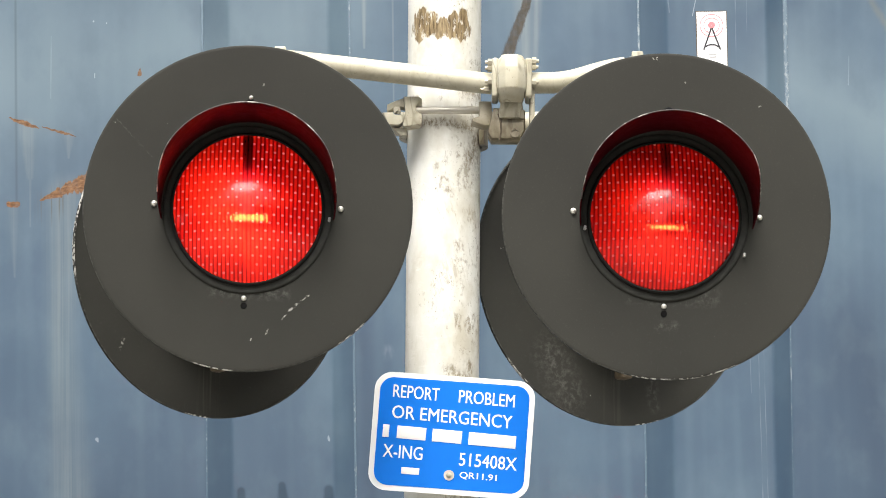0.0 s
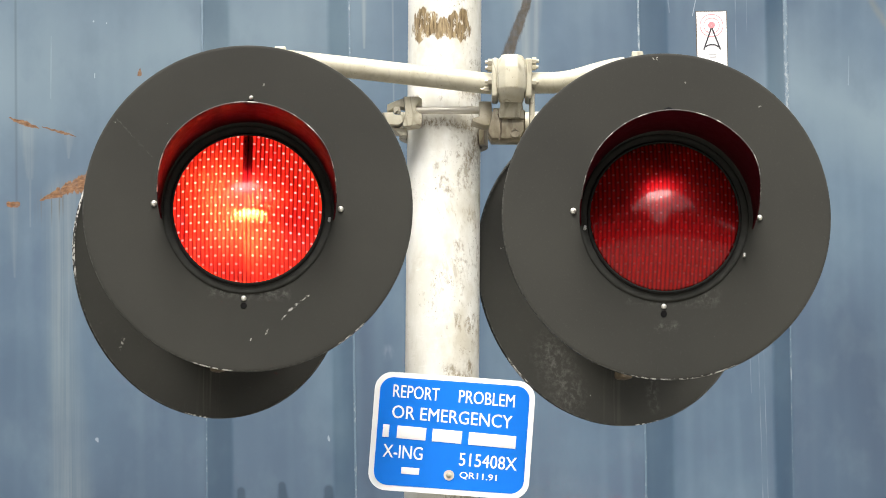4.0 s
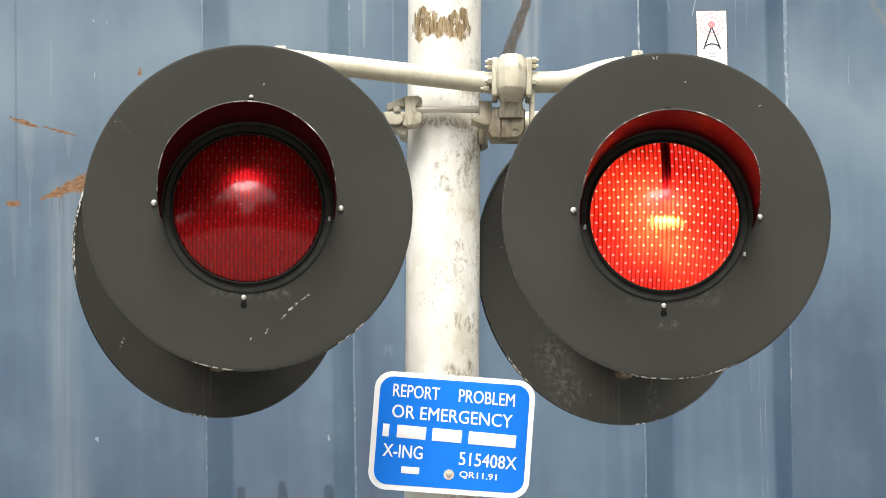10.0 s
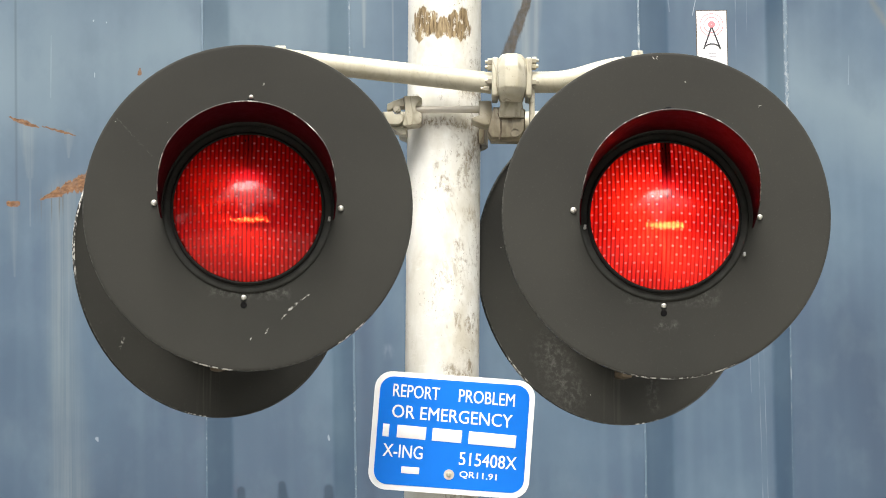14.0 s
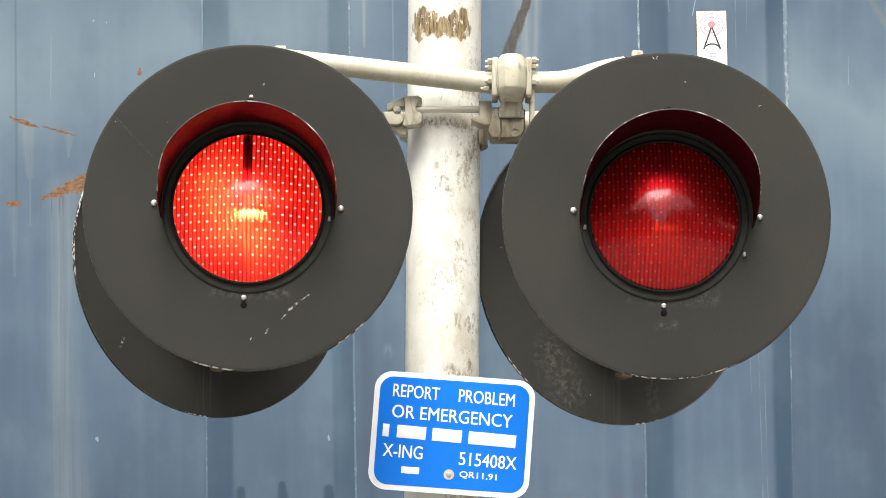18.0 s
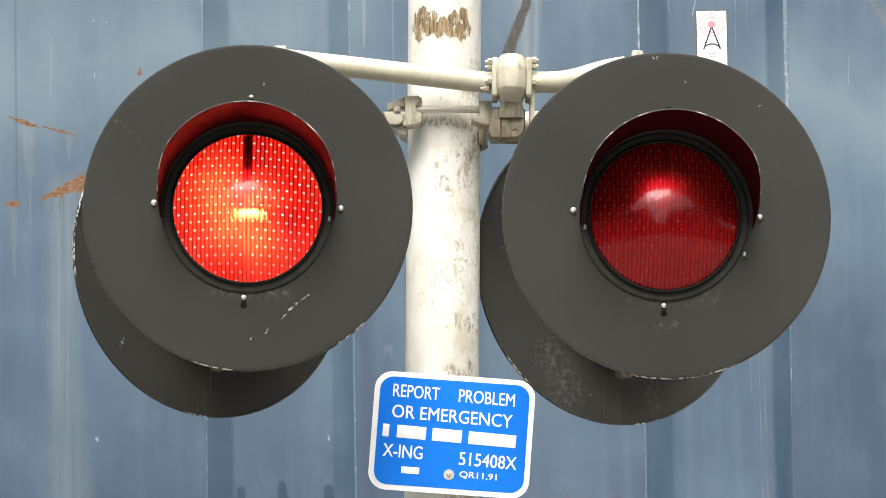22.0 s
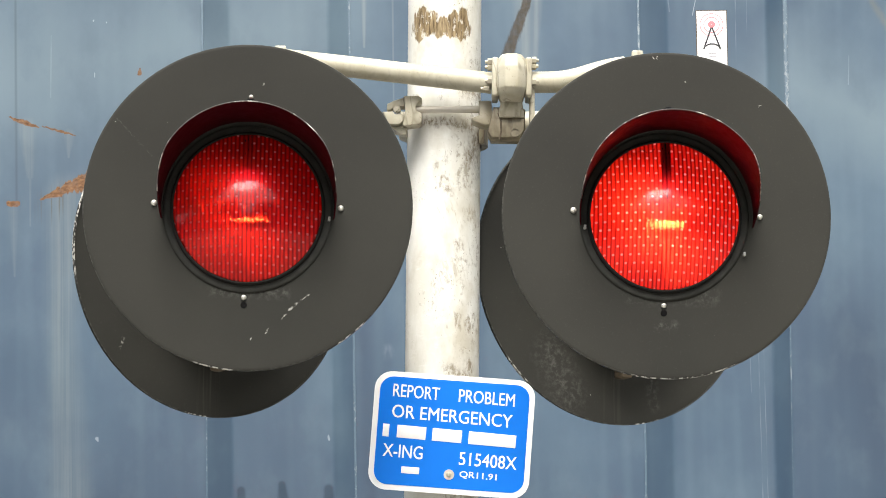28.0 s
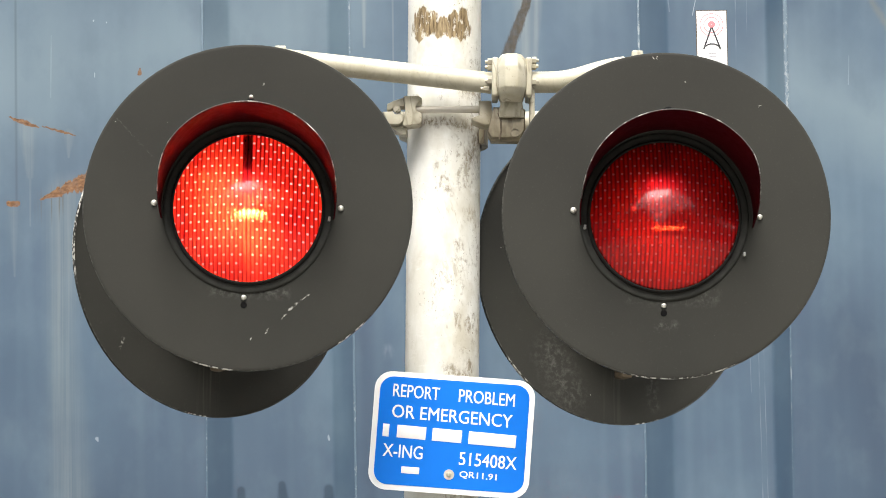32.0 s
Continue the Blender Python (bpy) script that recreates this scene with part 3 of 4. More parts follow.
# ---- mesh helpers ----
def part(name, bm, material, parent, label="", smooth=40):
    """Links a bmesh as one mesh object under a thing or a part."""
    bmesh.ops.recalc_face_normals(bm, faces=bm.faces)
    data = bpy.data.meshes.new(name)
    bm.to_mesh(data)
    bm.free()
    data.materials.append(material)
    if smooth:
        data.shade_smooth()
        data.set_sharp_from_angle(angle=radians(smooth))
    ob = new(name, data)
    ob.parent = parent
    return tagged(ob, label)


def thing(name, m, label, category, group=""):
    ob = new(name)
    ob.empty_display_size = 0.05
    ob.matrix_world = m
    return tagged(ob, label, category, group)


def box(bm, centre, size, bevel=0.0, m=None, seg=2):
    made = bmesh.ops.create_cube(bm, size=1.0)["verts"]
    for v in made:
        v.co = Vector((v.co.x * size[0], v.co.y * size[1], v.co.z * size[2]))
    if bevel:
        edges = list({e for v in made for e in v.link_edges})
        made = bmesh.ops.bevel(bm, geom=edges, offset=bevel, segments=seg, profile=0.5, affect="EDGES")["verts"]
        made = list({v for v in made})
    for v in made:
        v.co = (m @ v.co if m else v.co) + Vector(centre)
    return bm


def tube(bm, points, radius, seg=20, cap=True):
    """A round bar or pipe along a line of points; radius may be one number or one for each point."""
    pts = [Vector(p) for p in points]
    rads = radius if isinstance(radius, (list, tuple)) else [radius] * len(pts)
    rings = []
    side = None
    for k, p in enumerate(pts):
        way = (pts[min(k + 1, len(pts) - 1)] - pts[max(k - 1, 0)]).normalized()
        if side is None:
            side = way.orthogonal().normalized()
        side = (side - way * side.dot(way)).normalized()
        other = way.cross(side)
        rings.append([bm.verts.new(p + rads[k] * (math.cos(2 * math.pi * i / seg) * side + math.sin(2 * math.pi * i / seg) * other)) for i in range(seg)])
    for a, b in zip(rings, rings[1:]):
        for i in range(seg):
            bm.faces.new((a[i], a[(i + 1) % seg], b[(i + 1) % seg], b[i]))
    if cap:
        bm.faces.new(rings[0])
        bm.faces.new(rings[-1])
    return bm


def lathe(bm, profile, seg=96, closed=False):
    """Turns a profile of (radius, y) about the y axis."""
    rings = []
    for r, y in profile:
        rings.append([bm.verts.new((0, y, 0))] if r < 1e-6 else [bm.verts.new((r * math.cos(2 * math.pi * i / seg), y, r * math.sin(2 * math.pi * i / seg))) for i in range(seg)])
    pairs = list(zip(rings, rings[1:])) + ([(rings[-1], rings[0])] if closed else [])
    for a, b in pairs:
        for i in range(seg):
            j = (i + 1) % seg
            face = [a[0]] if len(a) == 1 else [a[i], a[j]]
            face += [b[0]] if len(b) == 1 else [b[j], b[i]]
            bm.faces.new(face)
    return bm


def hexbolt(bm, p, way, size, length):
    """A hexagon head with a short shank end, pointing along way."""
    p, way = Vector(p), Vector(way).normalized()
    tube(bm, [p, p + way * length], size, 6)
    tube(bm, [p + way * length, p + way * length * 1.6], size * 0.5, 8)
    return bm


def screw_head(bm, p, r):
    p = Vector(p)
    tube(bm, [p, p + Vector((0, -0.35 * r, 0)), p + Vector((0, -0.8 * r, 0)), p + Vector((0, -r, 0))], [r, r, 0.75 * r, 0.3 * r], 14)
    return bm


def fillet(points, reach=0.03, steps=6):
    """Rounds the corners of a line of points."""
    pts = [Vector(p) for p in points]
    out = [pts[0]]
    for a, b, c in zip(pts, pts[1:], pts[2:]):
        p, q = b + (a - b).normalized() * reach, b + (c - b).normalized() * reach
        for i in range(steps + 1):
            s = i / steps
            out.append(p * (1 - s) ** 2 + b * 2 * s * (1 - s) + q * s * s)
    return out + [pts[-1]]


# The mast and all it carries lean a little along the track.
LEAN = Matrix.Translation((0, 0, 2.7447)) @ pose(0, 0, 0, 0, 1.37, 0) @ Matrix.Translation((0, 0, -2.7447))


# ---- ground and track ----
def build_ground():
    bm = bmesh.new()
    bmesh.ops.create_grid(bm, x_segments=40, y_segments=40, size=400)
    ob = part("ground", bm, M_GROUND, None)
    tagged(ob, "pale gravel and dry dirt ground beside the track", "ground", kind="structure")
    for y in (2.90, 4.335):
        bm = bmesh.new()
        box(bm, (0, y, 0.215), (40, 0.07, 0.04), 0.01)
        box(bm, (0, y, 0.145), (40, 0.018, 0.12))
        box(bm, (0, y, 0.085), (40, 0.14, 0.02), 0.004)
        tagged(part("rail", bm, M_RAIL, None), "brown steel rail lying on timber sleepers", "rail", "rails", "structure")
    for k in range(66):
        bm = bmesh.new()
        box(bm, (-19.5 + 0.6 * k, 3.617, 0.03), (0.22, 2.5, 0.09), 0.01)
        tagged(part("sleeper", bm, M_TIMBER, None), "dark timber sleeper bedded in gravel", "sleeper", "sleepers", "structure")


def build_woods():
    """A far belt of trees behind and beside the viewer, unseen, added to shape reflections and close the place."""
    rng = random.Random(4)
    bm = bmesh.new()
    for k in range(90):
        a = radians(-190 + 200 * k / 89 + rng.uniform(-0.6, 0.6))
        far = rng.uniform(52, 60)
        top = 13.0 + 2.6 * noise.noise(Vector((k * 0.21, 2.0, 0))) + rng.uniform(-0.8, 0.8)
        # taller to both sides; the gap sizes the sky's reflection in the lenses
        side = min(1.0, max(0.0, (abs(math.degrees(a) + 90) - 5) / 10))
        away = min(1.0, max(0.0, (abs(math.degrees(a) + 90) - 48) / 22))
        top += 17.0 * side * side * (3 - 2 * side) * (1 - away)
        made = bmesh.ops.create_icosphere(bm, subdivisions=3, radius=1.0)["verts"]
        for v in made:
            d = v.co.normalized()
            w = 1 + 0.22 * noise.noise(d * 2.3 + Vector((k, 0, 0))) + 0.12 * noise.noise(d * 6 + Vector((0, k, 0)))
            v.co = Vector((far * math.cos(a) + 3.4 * w * d.x, far * math.sin(a) + 3.4 * w * d.y, top / 2 + (top / 2 + 0.3) * w * d.z))
    tagged(part("backdrop_woods", bm, M_WOODS, None), "unseen belt of dark trees, added to shape reflections", "trees", kind="structure")


# ---- container on its wagon ----
PITCH = 1.0333
RECESS = -0.391              # middle of one recess
OUT, IN_LEFT, IN_RIGHT, DEEP = 0.1733, 0.1195, 0.1268, 0.048
SHIFT = {0: (0.0, 0.004, 0.0, 0.002), 1: (0.0043, 0.0165, 0.012, 0.0032)}   # corner offsets that fit two recesses to the camera's view
SLANT = 0.0066               # lean per metre that fits the sheet beyond the mast to the camera's view


def panel_profile():
    """x and depth along the corrugated side, with the wide faces proud and narrow recesses between."""
    rows = []
    for k in range(-7, 8):
        c = RECESS + PITCH * k
        a, b, d, e = SHIFT.get(k, (0, 0, 0, 0))
        rows += [(c - OUT + a, 0.0), (c - IN_LEFT + b, DEEP), (c + IN_RIGHT + d, DEEP), (c + OUT + e, 0.0)]
    return rows


def slant(x, z):
    return SLANT * min(1.0, max(0.0, (x - 0.1) / 0.3)) * (z + Z0 - 3.2)


def side_panel(parent, y0, sign):
    bm = bmesh.new()
    rows = panel_profile()
    pts = [Vector((x, d, 0)) for x, d in rows]
    xs = []
    for p in fillet(pts, 0.007, 4):
        if xs and p.x - xs[-1][0] > 0.07:
            n = int((p.x - xs[-1][0]) / 0.06) + 1
            x0, d0 = xs[-1]
            xs += [(x0 + (p.x - x0) * i / n, d0 + (p.y - d0) * i / n) for i in range(1, n)]
        xs.append((p.x, p.y))
    zs = [0.16 + 0.065 * i for i in range(44)]
    grid = [[bm.verts.new((x + slant(x, z), y0 + sign * (d + 0.0035 * noise.noise(Vector((x * 1.7, z * 0.9, y0)))), z)) for z in zs] for x, d in xs]
    for a, b in zip(grid, grid[1:]):
        for i in range(len(zs) - 1):
            bm.faces.new((a[i], b[i], b[i + 1], a[i + 1]))
    ob = part("side_panel", bm, M_WALL, parent, smooth=40)
    mod = ob.modifiers.new("sheet", "SOLIDIFY")
    mod.thickness, mod.offset = 0.002, 0.0
    return ob


def build_container():
    deep = 2.44
    c = thing("shipping_container", pose(0, 2.4, Z0), "blue-grey corrugated steel container, rust-scarred and streaked, on a rail wagon", "container")
    panel = side_panel(c, 0.0, 1)
    side_panel(c, deep, -1)
    rows = panel_profile()
    x0, x1 = rows[0][0] - 0.05, rows[-1][0] + 0.05
    mid, long = (x0 + x1) / 2, x1 - x0
    for y in (0.03, deep - 0.03):
        bm = bmesh.new()
        box(bm, (mid, y, 0.08), (long, 0.10, 0.16), 0.008)
        part("bottom_rail", bm, M_FRAME, c)
        bm = bmesh.new()
        box(bm, (mid, y, 3.00), (long, 0.09, 0.12), 0.008)
        part("top_rail", bm, M_FRAME, c)
        for x in (x0, x1):
            bm = bmesh.new()
            box(bm, (x, y, 1.535), (0.14, 0.14, 3.07), 0.01)
            part("corner_post", bm, M_FRAME, c)
    for x in (x0, x1):
        bm = bmesh.new()
        box(bm, (x, deep / 2, 1.53), (0.05, deep - 0.1, 2.9))
        part("end_wall", bm, M_FRAME, c)
    bm = bmesh.new()
    box(bm, (mid, deep / 2, 3.072), (long, deep - 0.02, 0.03))
    part("roof", bm, M_FRAME, c)
    bm = bmesh.new()
    box(bm, (mid, deep / 2, 0.10), (long - 0.1, deep - 0.12, 0.10))
    part("container_floor", bm, M_FRAME, c)
    # scuffed paint along each outer corner in the stretch by the mast
    for k in (-1, 0, 1):
        for s in (-1, 1):
            x = RECESS + PITCH * k + s * OUT + SHIFT.get(k, (0, 0, 0, 0))[0 if s < 0 else 3]
            bm = bmesh.new()
            wide = 0.0105 if (k, s) == (1, 1) else 0.0055
            box(bm, (x + s * (wide / 2 - 0.0016), 0.0007, 1.57), (wide, 0.003, 2.78), 0.001)
            for v in bm.verts:
                v.co.x += slant(v.co.x, v.co.z)
            part("corner_scuff", bm, M_CORNER, panel)
    return c


def build_wagon():
    w = thing("flat_wagon", pose(0, 3.617, 0), "brown steel flat wagon carrying the container", "wagon")
    bm = bmesh.new()
    box(bm, (0, 0, 1.10), (17.0, 2.5, 0.10), 0.01)
    part("deck", bm, M_STEEL, w)
    for y in (-1.1, 1.1):
        bm = bmesh.new()
        box(bm, (0, y, 0.95), (16.8, 0.12, 0.22), 0.01)
        part("side_sill", bm, M_STEEL, w)
    for x in (-6.2, 6.2):
        bm = bmesh.new()
        for y in (-0.98, 0.98):
            box(bm, (x, y, 0.68), (2.3, 0.16, 0.22), 0.03)
        box(bm, (x, 0, 0.80), (0.4, 2.1, 0.18), 0.02)
        part("bogie_frame", bm, M_STEEL, w)
        for dx in (-0.88, 0.88):
            bm = bmesh.new()
            tube(bm, [(x + dx, -0.9, 0.675), (x + dx, 0.9, 0.675)], 0.07, 16)
            for y in (-0.72, 0.72):
                tube(bm, [(x + dx, y - 0.06, 0.675), (x + dx, y + 0.06, 0.675)], 0.44, 40)
            part("wheelset", bm, M_STEEL, w)


def ring(bm, r0, r1, y0, y1, seg=48, a0=0.0, a1=360.0):
    """A flat ring or arc in the xz plane, r0 to r1, y0 to y1 deep."""
    full = a1 - a0 >= 360
    n = seg if full else seg + 1
    loops = [[bm.verts.new((r * math.cos(radians(a0 + (a1 - a0) * i / seg)), y, r * math.sin(radians(a0 + (a1 - a0) * i / seg)))) for i in range(n)] for r, y in ((r0, y0), (r1, y0), (r1, y1), (r0, y1))]
    for a, b in zip(loops, loops[1:] + loops[:1]):
        for i in range(seg):
            j = (i + 1) % n
            bm.faces.new((a[i], a[j], b[j], b[i]))
    if not full:
        bm.faces.new([l[0] for l in loops])
        bm.faces.new([l[-1] for l in loops])
    return bm


def shifted(bm, x, y, z):
    bmesh.ops.translate(bm, verts=bm.verts, vec=(x, y, z))
    return bm


def build_sticker():
    """A small white sheet with a mast sign: red rings round a dot, and a legged tower under it."""
    s = thing("warning_sticker", pose(0.6520, 2.4 + DEEP - 0.0035, 3.6675), "small white sticker with red rings over a grey tower sign", "sticker")
    bm = bmesh.new()
    box(bm, (0, 0, 0), (0.0735, 0.0014, 0.155), 0.0005)
    part("sheet", bm, M_STICKER, s)
    for x, z, w, h in ((-0.0365, 0, 0.0022, 0.155), (0.0365, 0, 0.0016, 0.155), (0, 0.0772, 0.0735, 0.0016)):
        bm = bmesh.new()
        box(bm, (x, -0.0008, z), (w, 0.0008, h))
        part("grimy_edge", bm, M_LATCH, s, "thin line of grime along the sheet's edge")
    for r in (0.0275, 0.0185):
        bm = bmesh.new()
        ring(bm, r - 0.0009, r + 0.0009, -0.0013, -0.0006)
        part("red_ring", shifted(bm, 0, 0, 0.042), M_PINK, s, "thin faded red ring")
    bm = bmesh.new()
    ring(bm, 0.0005, 0.0085, -0.0013, -0.0006, 24)
    part("red_dot", shifted(bm, 0, 0, 0.043), M_PINK, s)
    for sx in (-1, 1):
        bm = bmesh.new()
        box(bm, (sx * 0.0105, -0.0012, 0.009), (0.0036, 0.0010, 0.056), 0.0, pose(0, 0, 0, 0, -sx * 20, 0))
        part("tower_leg", bm, M_INK, s)
    bm = bmesh.new()
    ring(bm, 0.0225, 0.0255, -0.0014, -0.0007, 20, 48, 132)
    part("tower_arc", shifted(bm, 0, 0, -0.0285), M_INK, s)
    for k, (w, z) in enumerate(((0.018, -0.028), (0.016, -0.035))):
        bm = bmesh.new()
        box(bm, (0.001, -0.001, z), (w, 0.0008, 0.0022))
        part("print_bar", bm, M_PALEINK, s)


# ---- mast ----
def build_mast():
    m = thing("signal_mast", LEAN.copy(), "round steel signal mast in aged white paint, dirty and scraped", "mast")
    bm = bmesh.new()
    tube(bm, [(0, 0, 0.12 + 0.04 * i) for i in range(104)], 0.0707, 64)
    part("mast_tube", bm, M_MAST, m)
    bm = bmesh.new()
    tube(bm, [(0, 0, 4.24), (0, 0, 4.265), (0, 0, 4.28)], [0.076, 0.076, 0.04], 48)
    part("mast_cap", bm, M_CAST, m)
    bm = bmesh.new()
    tube(bm, [(0, 0, 0.10), (0, 0, 0.13), (0, 0, 0.30)], [0.19, 0.19, 0.085], 48)
    part("base_flange", bm, M_CAST, m)
    for a in (45, 135, 225, 315):
        bm = bmesh.new()
        hexbolt(bm, (0.15 * math.cos(radians(a)), 0.15 * math.sin(radians(a)), 0.125), (0, 0, 1), 0.018, 0.025)
        part("anchor_bolt", bm, M_BOLT, m)
    f = thing("mast_footing", pose(-0.0656, 0, 0.0), "grey concrete footing under the signal mast", "footing")
    bm = bmesh.new()
    box(bm, (0, 0, 0.03), (0.62, 0.62, 0.15), 0.015)
    part("footing_block", bm, M_CONCRETE, f)


def slab(bm, outline, y0, y1, bevel):
    """A flat casting: an outline in x and z, y0 to y1 deep, with rounded edges."""
    front = [bm.verts.new((x, y0, z)) for x, z in outline]
    back = [bm.verts.new((x, y1, z)) for x, z in outline]
    made = [bm.faces.new(front), bm.faces.new(back[::-1])]
    n = len(outline)
    made += [bm.faces.new((front[i], back[i], back[(i + 1) % n], front[(i + 1) % n])) for i in range(n)]
    bmesh.ops.recalc_face_normals(bm, faces=made)
    edges = list({e for f in made[:2] for e in f.edges})
    bmesh.ops.bevel(bm, geom=edges, offset=bevel, segments=2, profile=0.5, affect="EDGES")
    return bm


def loft(bm, rows, bevel=0.0):
    """A chamfered upright casting: rows of z, half width, half depth, chamfer, centre x, centre y."""
    rings = []
    for z, w, d, c, x, y in rows:
        rings.append([bm.verts.new((x + px, y + py, z)) for px, py in
                      ((-w + c, -d), (w - c, -d), (w, -d + c), (w, d - c), (w - c, d), (-w + c, d), (-w, d - c), (-w, -d + c))])
    made = [bm.faces.new(rings[0][::-1]), bm.faces.new(rings[-1])]
    for a, b in zip(rings, rings[1:]):
        made += [bm.faces.new((a[i], a[(i + 1) % 8], b[(i + 1) % 8], b[i])) for i in range(8)]
    bmesh.ops.recalc_face_normals(bm, faces=made)
    if bevel:
        bmesh.ops.bevel(bm, geom=list({e for f in made for e in f.edges}), offset=bevel, segments=2, profile=0.5, affect="EDGES")
    return bm


def cast_box(bm, centre, size, bevel):
    return box(bm, centre, size, bevel, seg=4)


def build_front_arm():
    """Junction casting clamped to the mast, with a pipe to each lamp."""
    a = thing("lamp_bracket", LEAN.copy(), "cream-painted cast junction box clamped to the mast, pipes to both lamps", "bracket", "lamp brackets")
    y = -0.125
    bm = bmesh.new()
    cx = 0.1285
    loft(bm, [(3.003, 0.019, 0.030, 0.010, cx, y - 0.006), (3.012, 0.0225, 0.040, 0.012, cx, y - 0.012), (3.026, 0.0275, 0.047, 0.015, cx, y - 0.015),
              (3.066, 0.0285, 0.047, 0.016, cx, y - 0.015), (3.084, 0.0255, 0.042, 0.015, cx, y - 0.013), (3.0945, 0.0190, 0.030, 0.010, cx, y - 0.010)], 0.0022)
    part("junction_body", bm, M_CAST, a)
    bm = bmesh.new()
    loft(bm, [(2.975, 0.027, 0.030, 0.010, cx, y + 0.012), (2.992, 0.0225, 0.028, 0.010, cx, y + 0.006), (3.006, 0.0205, 0.028, 0.009, cx, y - 0.002)], 0.0015)
    part("junction_neck", bm, M_CAST, a)
    bm = bmesh.new()
    slab(bm, [(0.094, 2.9965), (0.141, 2.9965), (0.155, 2.9925), (0.155, 2.953), (0.146, 2.936), (0.091, 2.936), (0.0835, 2.949), (0.0900, 2.978)], y - 0.010, y + 0.056, 0.007)
    part("junction_foot", bm, M_GRIME, a, "grimy cream casting under the junction box")
    bm = bmesh.new()
    tube(bm, [(0.1030, y - 0.0105, 2.984), (0.1085, y - 0.0112, 2.970), (0.1095, y - 0.0112, 2.950), (0.1060, y - 0.0105, 2.932)], 0.0016, 8)
    part("casting_seam", bm, M_LATCH, a, "rusty raised casting seam")
    bm = bmesh.new()
    ring(bm, 0.0060, 0.0090, -0.003, 0.0, 24)
    ring(bm, 0.0004, 0.0058, -0.0012, 0.0, 20)
    part("drain_plug", shifted(bm, 0.136, y - 0.0105, 2.947), M_GRIME, a)
    bm = bmesh.new()
    cast_box(bm, (0.1680, y + 0.014, 2.985), (0.010, 0.060, 0.100), 0.003)
    part("side_lug", bm, M_CAST, a)
    for x, w in ((0.0975, 0.013), (0.1610, 0.013)):
        bm = bmesh.new()
        cast_box(bm, (x, y, 3.050), (w, 0.078, 0.076), 0.005)
        part("flange", bm, M_CAST, a)
    for x, way, zs in ((0.0910, -1, (3.080, 3.043)), (0.1675, 1, (3.083, 3.042))):
        for z in zs:
            for dy in (-0.028, 0.024):
                bm = bmesh.new()
                hexbolt(bm, (x, y + dy, z), (way, 0, 0), 0.0070, 0.008)
                part("flange_bolt", bm, M_BOLT if way < 0 else M_CAST, a)
    bm = bmesh.new()
    hexbolt(bm, (0.086, y - 0.020, 3.029), (-1, 0, 0), 0.0055, 0.010)
    part("clamp_bolt", bm, M_BOLT, a)
    left = [(0.092, y, 3.0440), (0.02, y, 3.0520), (-0.20, y, 3.0765), (-0.320, y, 3.0890), (-0.365, y - 0.04, 3.075), (-0.365, y - 0.10, 3.02), (-0.365, y - 0.11, 2.87)]
    bm = bmesh.new()
    tube(bm, fillet(left, 0.02), 0.0205, 28)
    part("arm_pipe", bm, M_PIPE, a)
    right = [(0.166, y, 3.0465), (0.230, y, 3.0470), (0.325, y, 3.0760), (0.375, y, 3.080), (0.41, y - 0.03, 3.060), (0.41, y - 0.08, 3.02), (0.41, y - 0.09, 2.87)]
    bm = bmesh.new()
    tube(bm, fillet(right, 0.03), 0.0205, 28)
    part("arm_pipe", bm, M_PIPE, a)
    for x, z in ((-0.312, 3.101), (0.368, 3.096)):
        bm = bmesh.new()
        cast_box(bm, (x, y - 0.01, z), (0.022, 0.03, 0.018), 0.003)
        part("pipe_lug", bm, M_CAST, a)
    # clamp round the mast
    bm = bmesh.new()
    ring(bm, 0.0715, 0.0830, -0.030, 0.020, 40, -60, 24)
    bmesh.ops.rotate(bm, verts=bm.verts, matrix=Matrix.Rotation(radians(90), 3, "X"))
    part("clamp_saddle", shifted(bm, 0.002, 0, 2.975), M_GRIME, a)
    bm = bmesh.new()
    ring(bm, 0.0715, 0.0840, -0.024, 0.024, 40, 165, 250)
    bmesh.ops.rotate(bm, verts=bm.verts, matrix=Matrix.Rotation(radians(90), 3, "X"))
    part("clamp_strap", shifted(bm, -0.002, 0, 2.985), M_CAST, a)
    bm = bmesh.new()
    slab(bm, [(-0.0770, 3.0230), (-0.0490, 3.0236), (-0.0420, 3.0190), (-0.0412, 3.0132), (-0.0490, 3.0093), (-0.0527, 3.0036), (-0.0527, 2.9964),
              (-0.0490, 2.9921), (-0.0420, 2.9892), (-0.0412, 2.9738), (-0.0455, 2.9685), (-0.0760, 2.9642), (-0.0785, 2.9685), (-0.0735, 2.9935), (-0.0760, 3.0130)], -0.105, -0.060, 0.003)
    slab(bm, [(-0.1083, 3.0079), (-0.0940, 3.0150), (-0.0770, 3.0204), (-0.0750, 3.0025), (-0.0832, 3.0036), (-0.0957, 3.0007), (-0.1065, 2.9943), (-0.1090, 2.9989)], -0.100, -0.066, 0.0022)
    slab(bm, [(-0.1172, 2.9918), (-0.0975, 2.9928), (-0.0939, 2.9882), (-0.0765, 2.9871), (-0.0765, 2.9738), (-0.0867, 2.9677), (-0.1047, 2.9685)], -0.103, -0.066, 0.0022)
    slab(bm, [(-0.0993, 2.9660), (-0.0706, 2.9645), (-0.0706, 2.9505), (-0.0832, 2.9505)], -0.090, -0.060, 0.002)
    part("clamp_ear", bm, M_CAST, a)
    bm = bmesh.new()
    hexbolt(bm, (-0.0885, -0.094, 2.9965), (-0.10, -1, 0), 0.0075, 0.010)
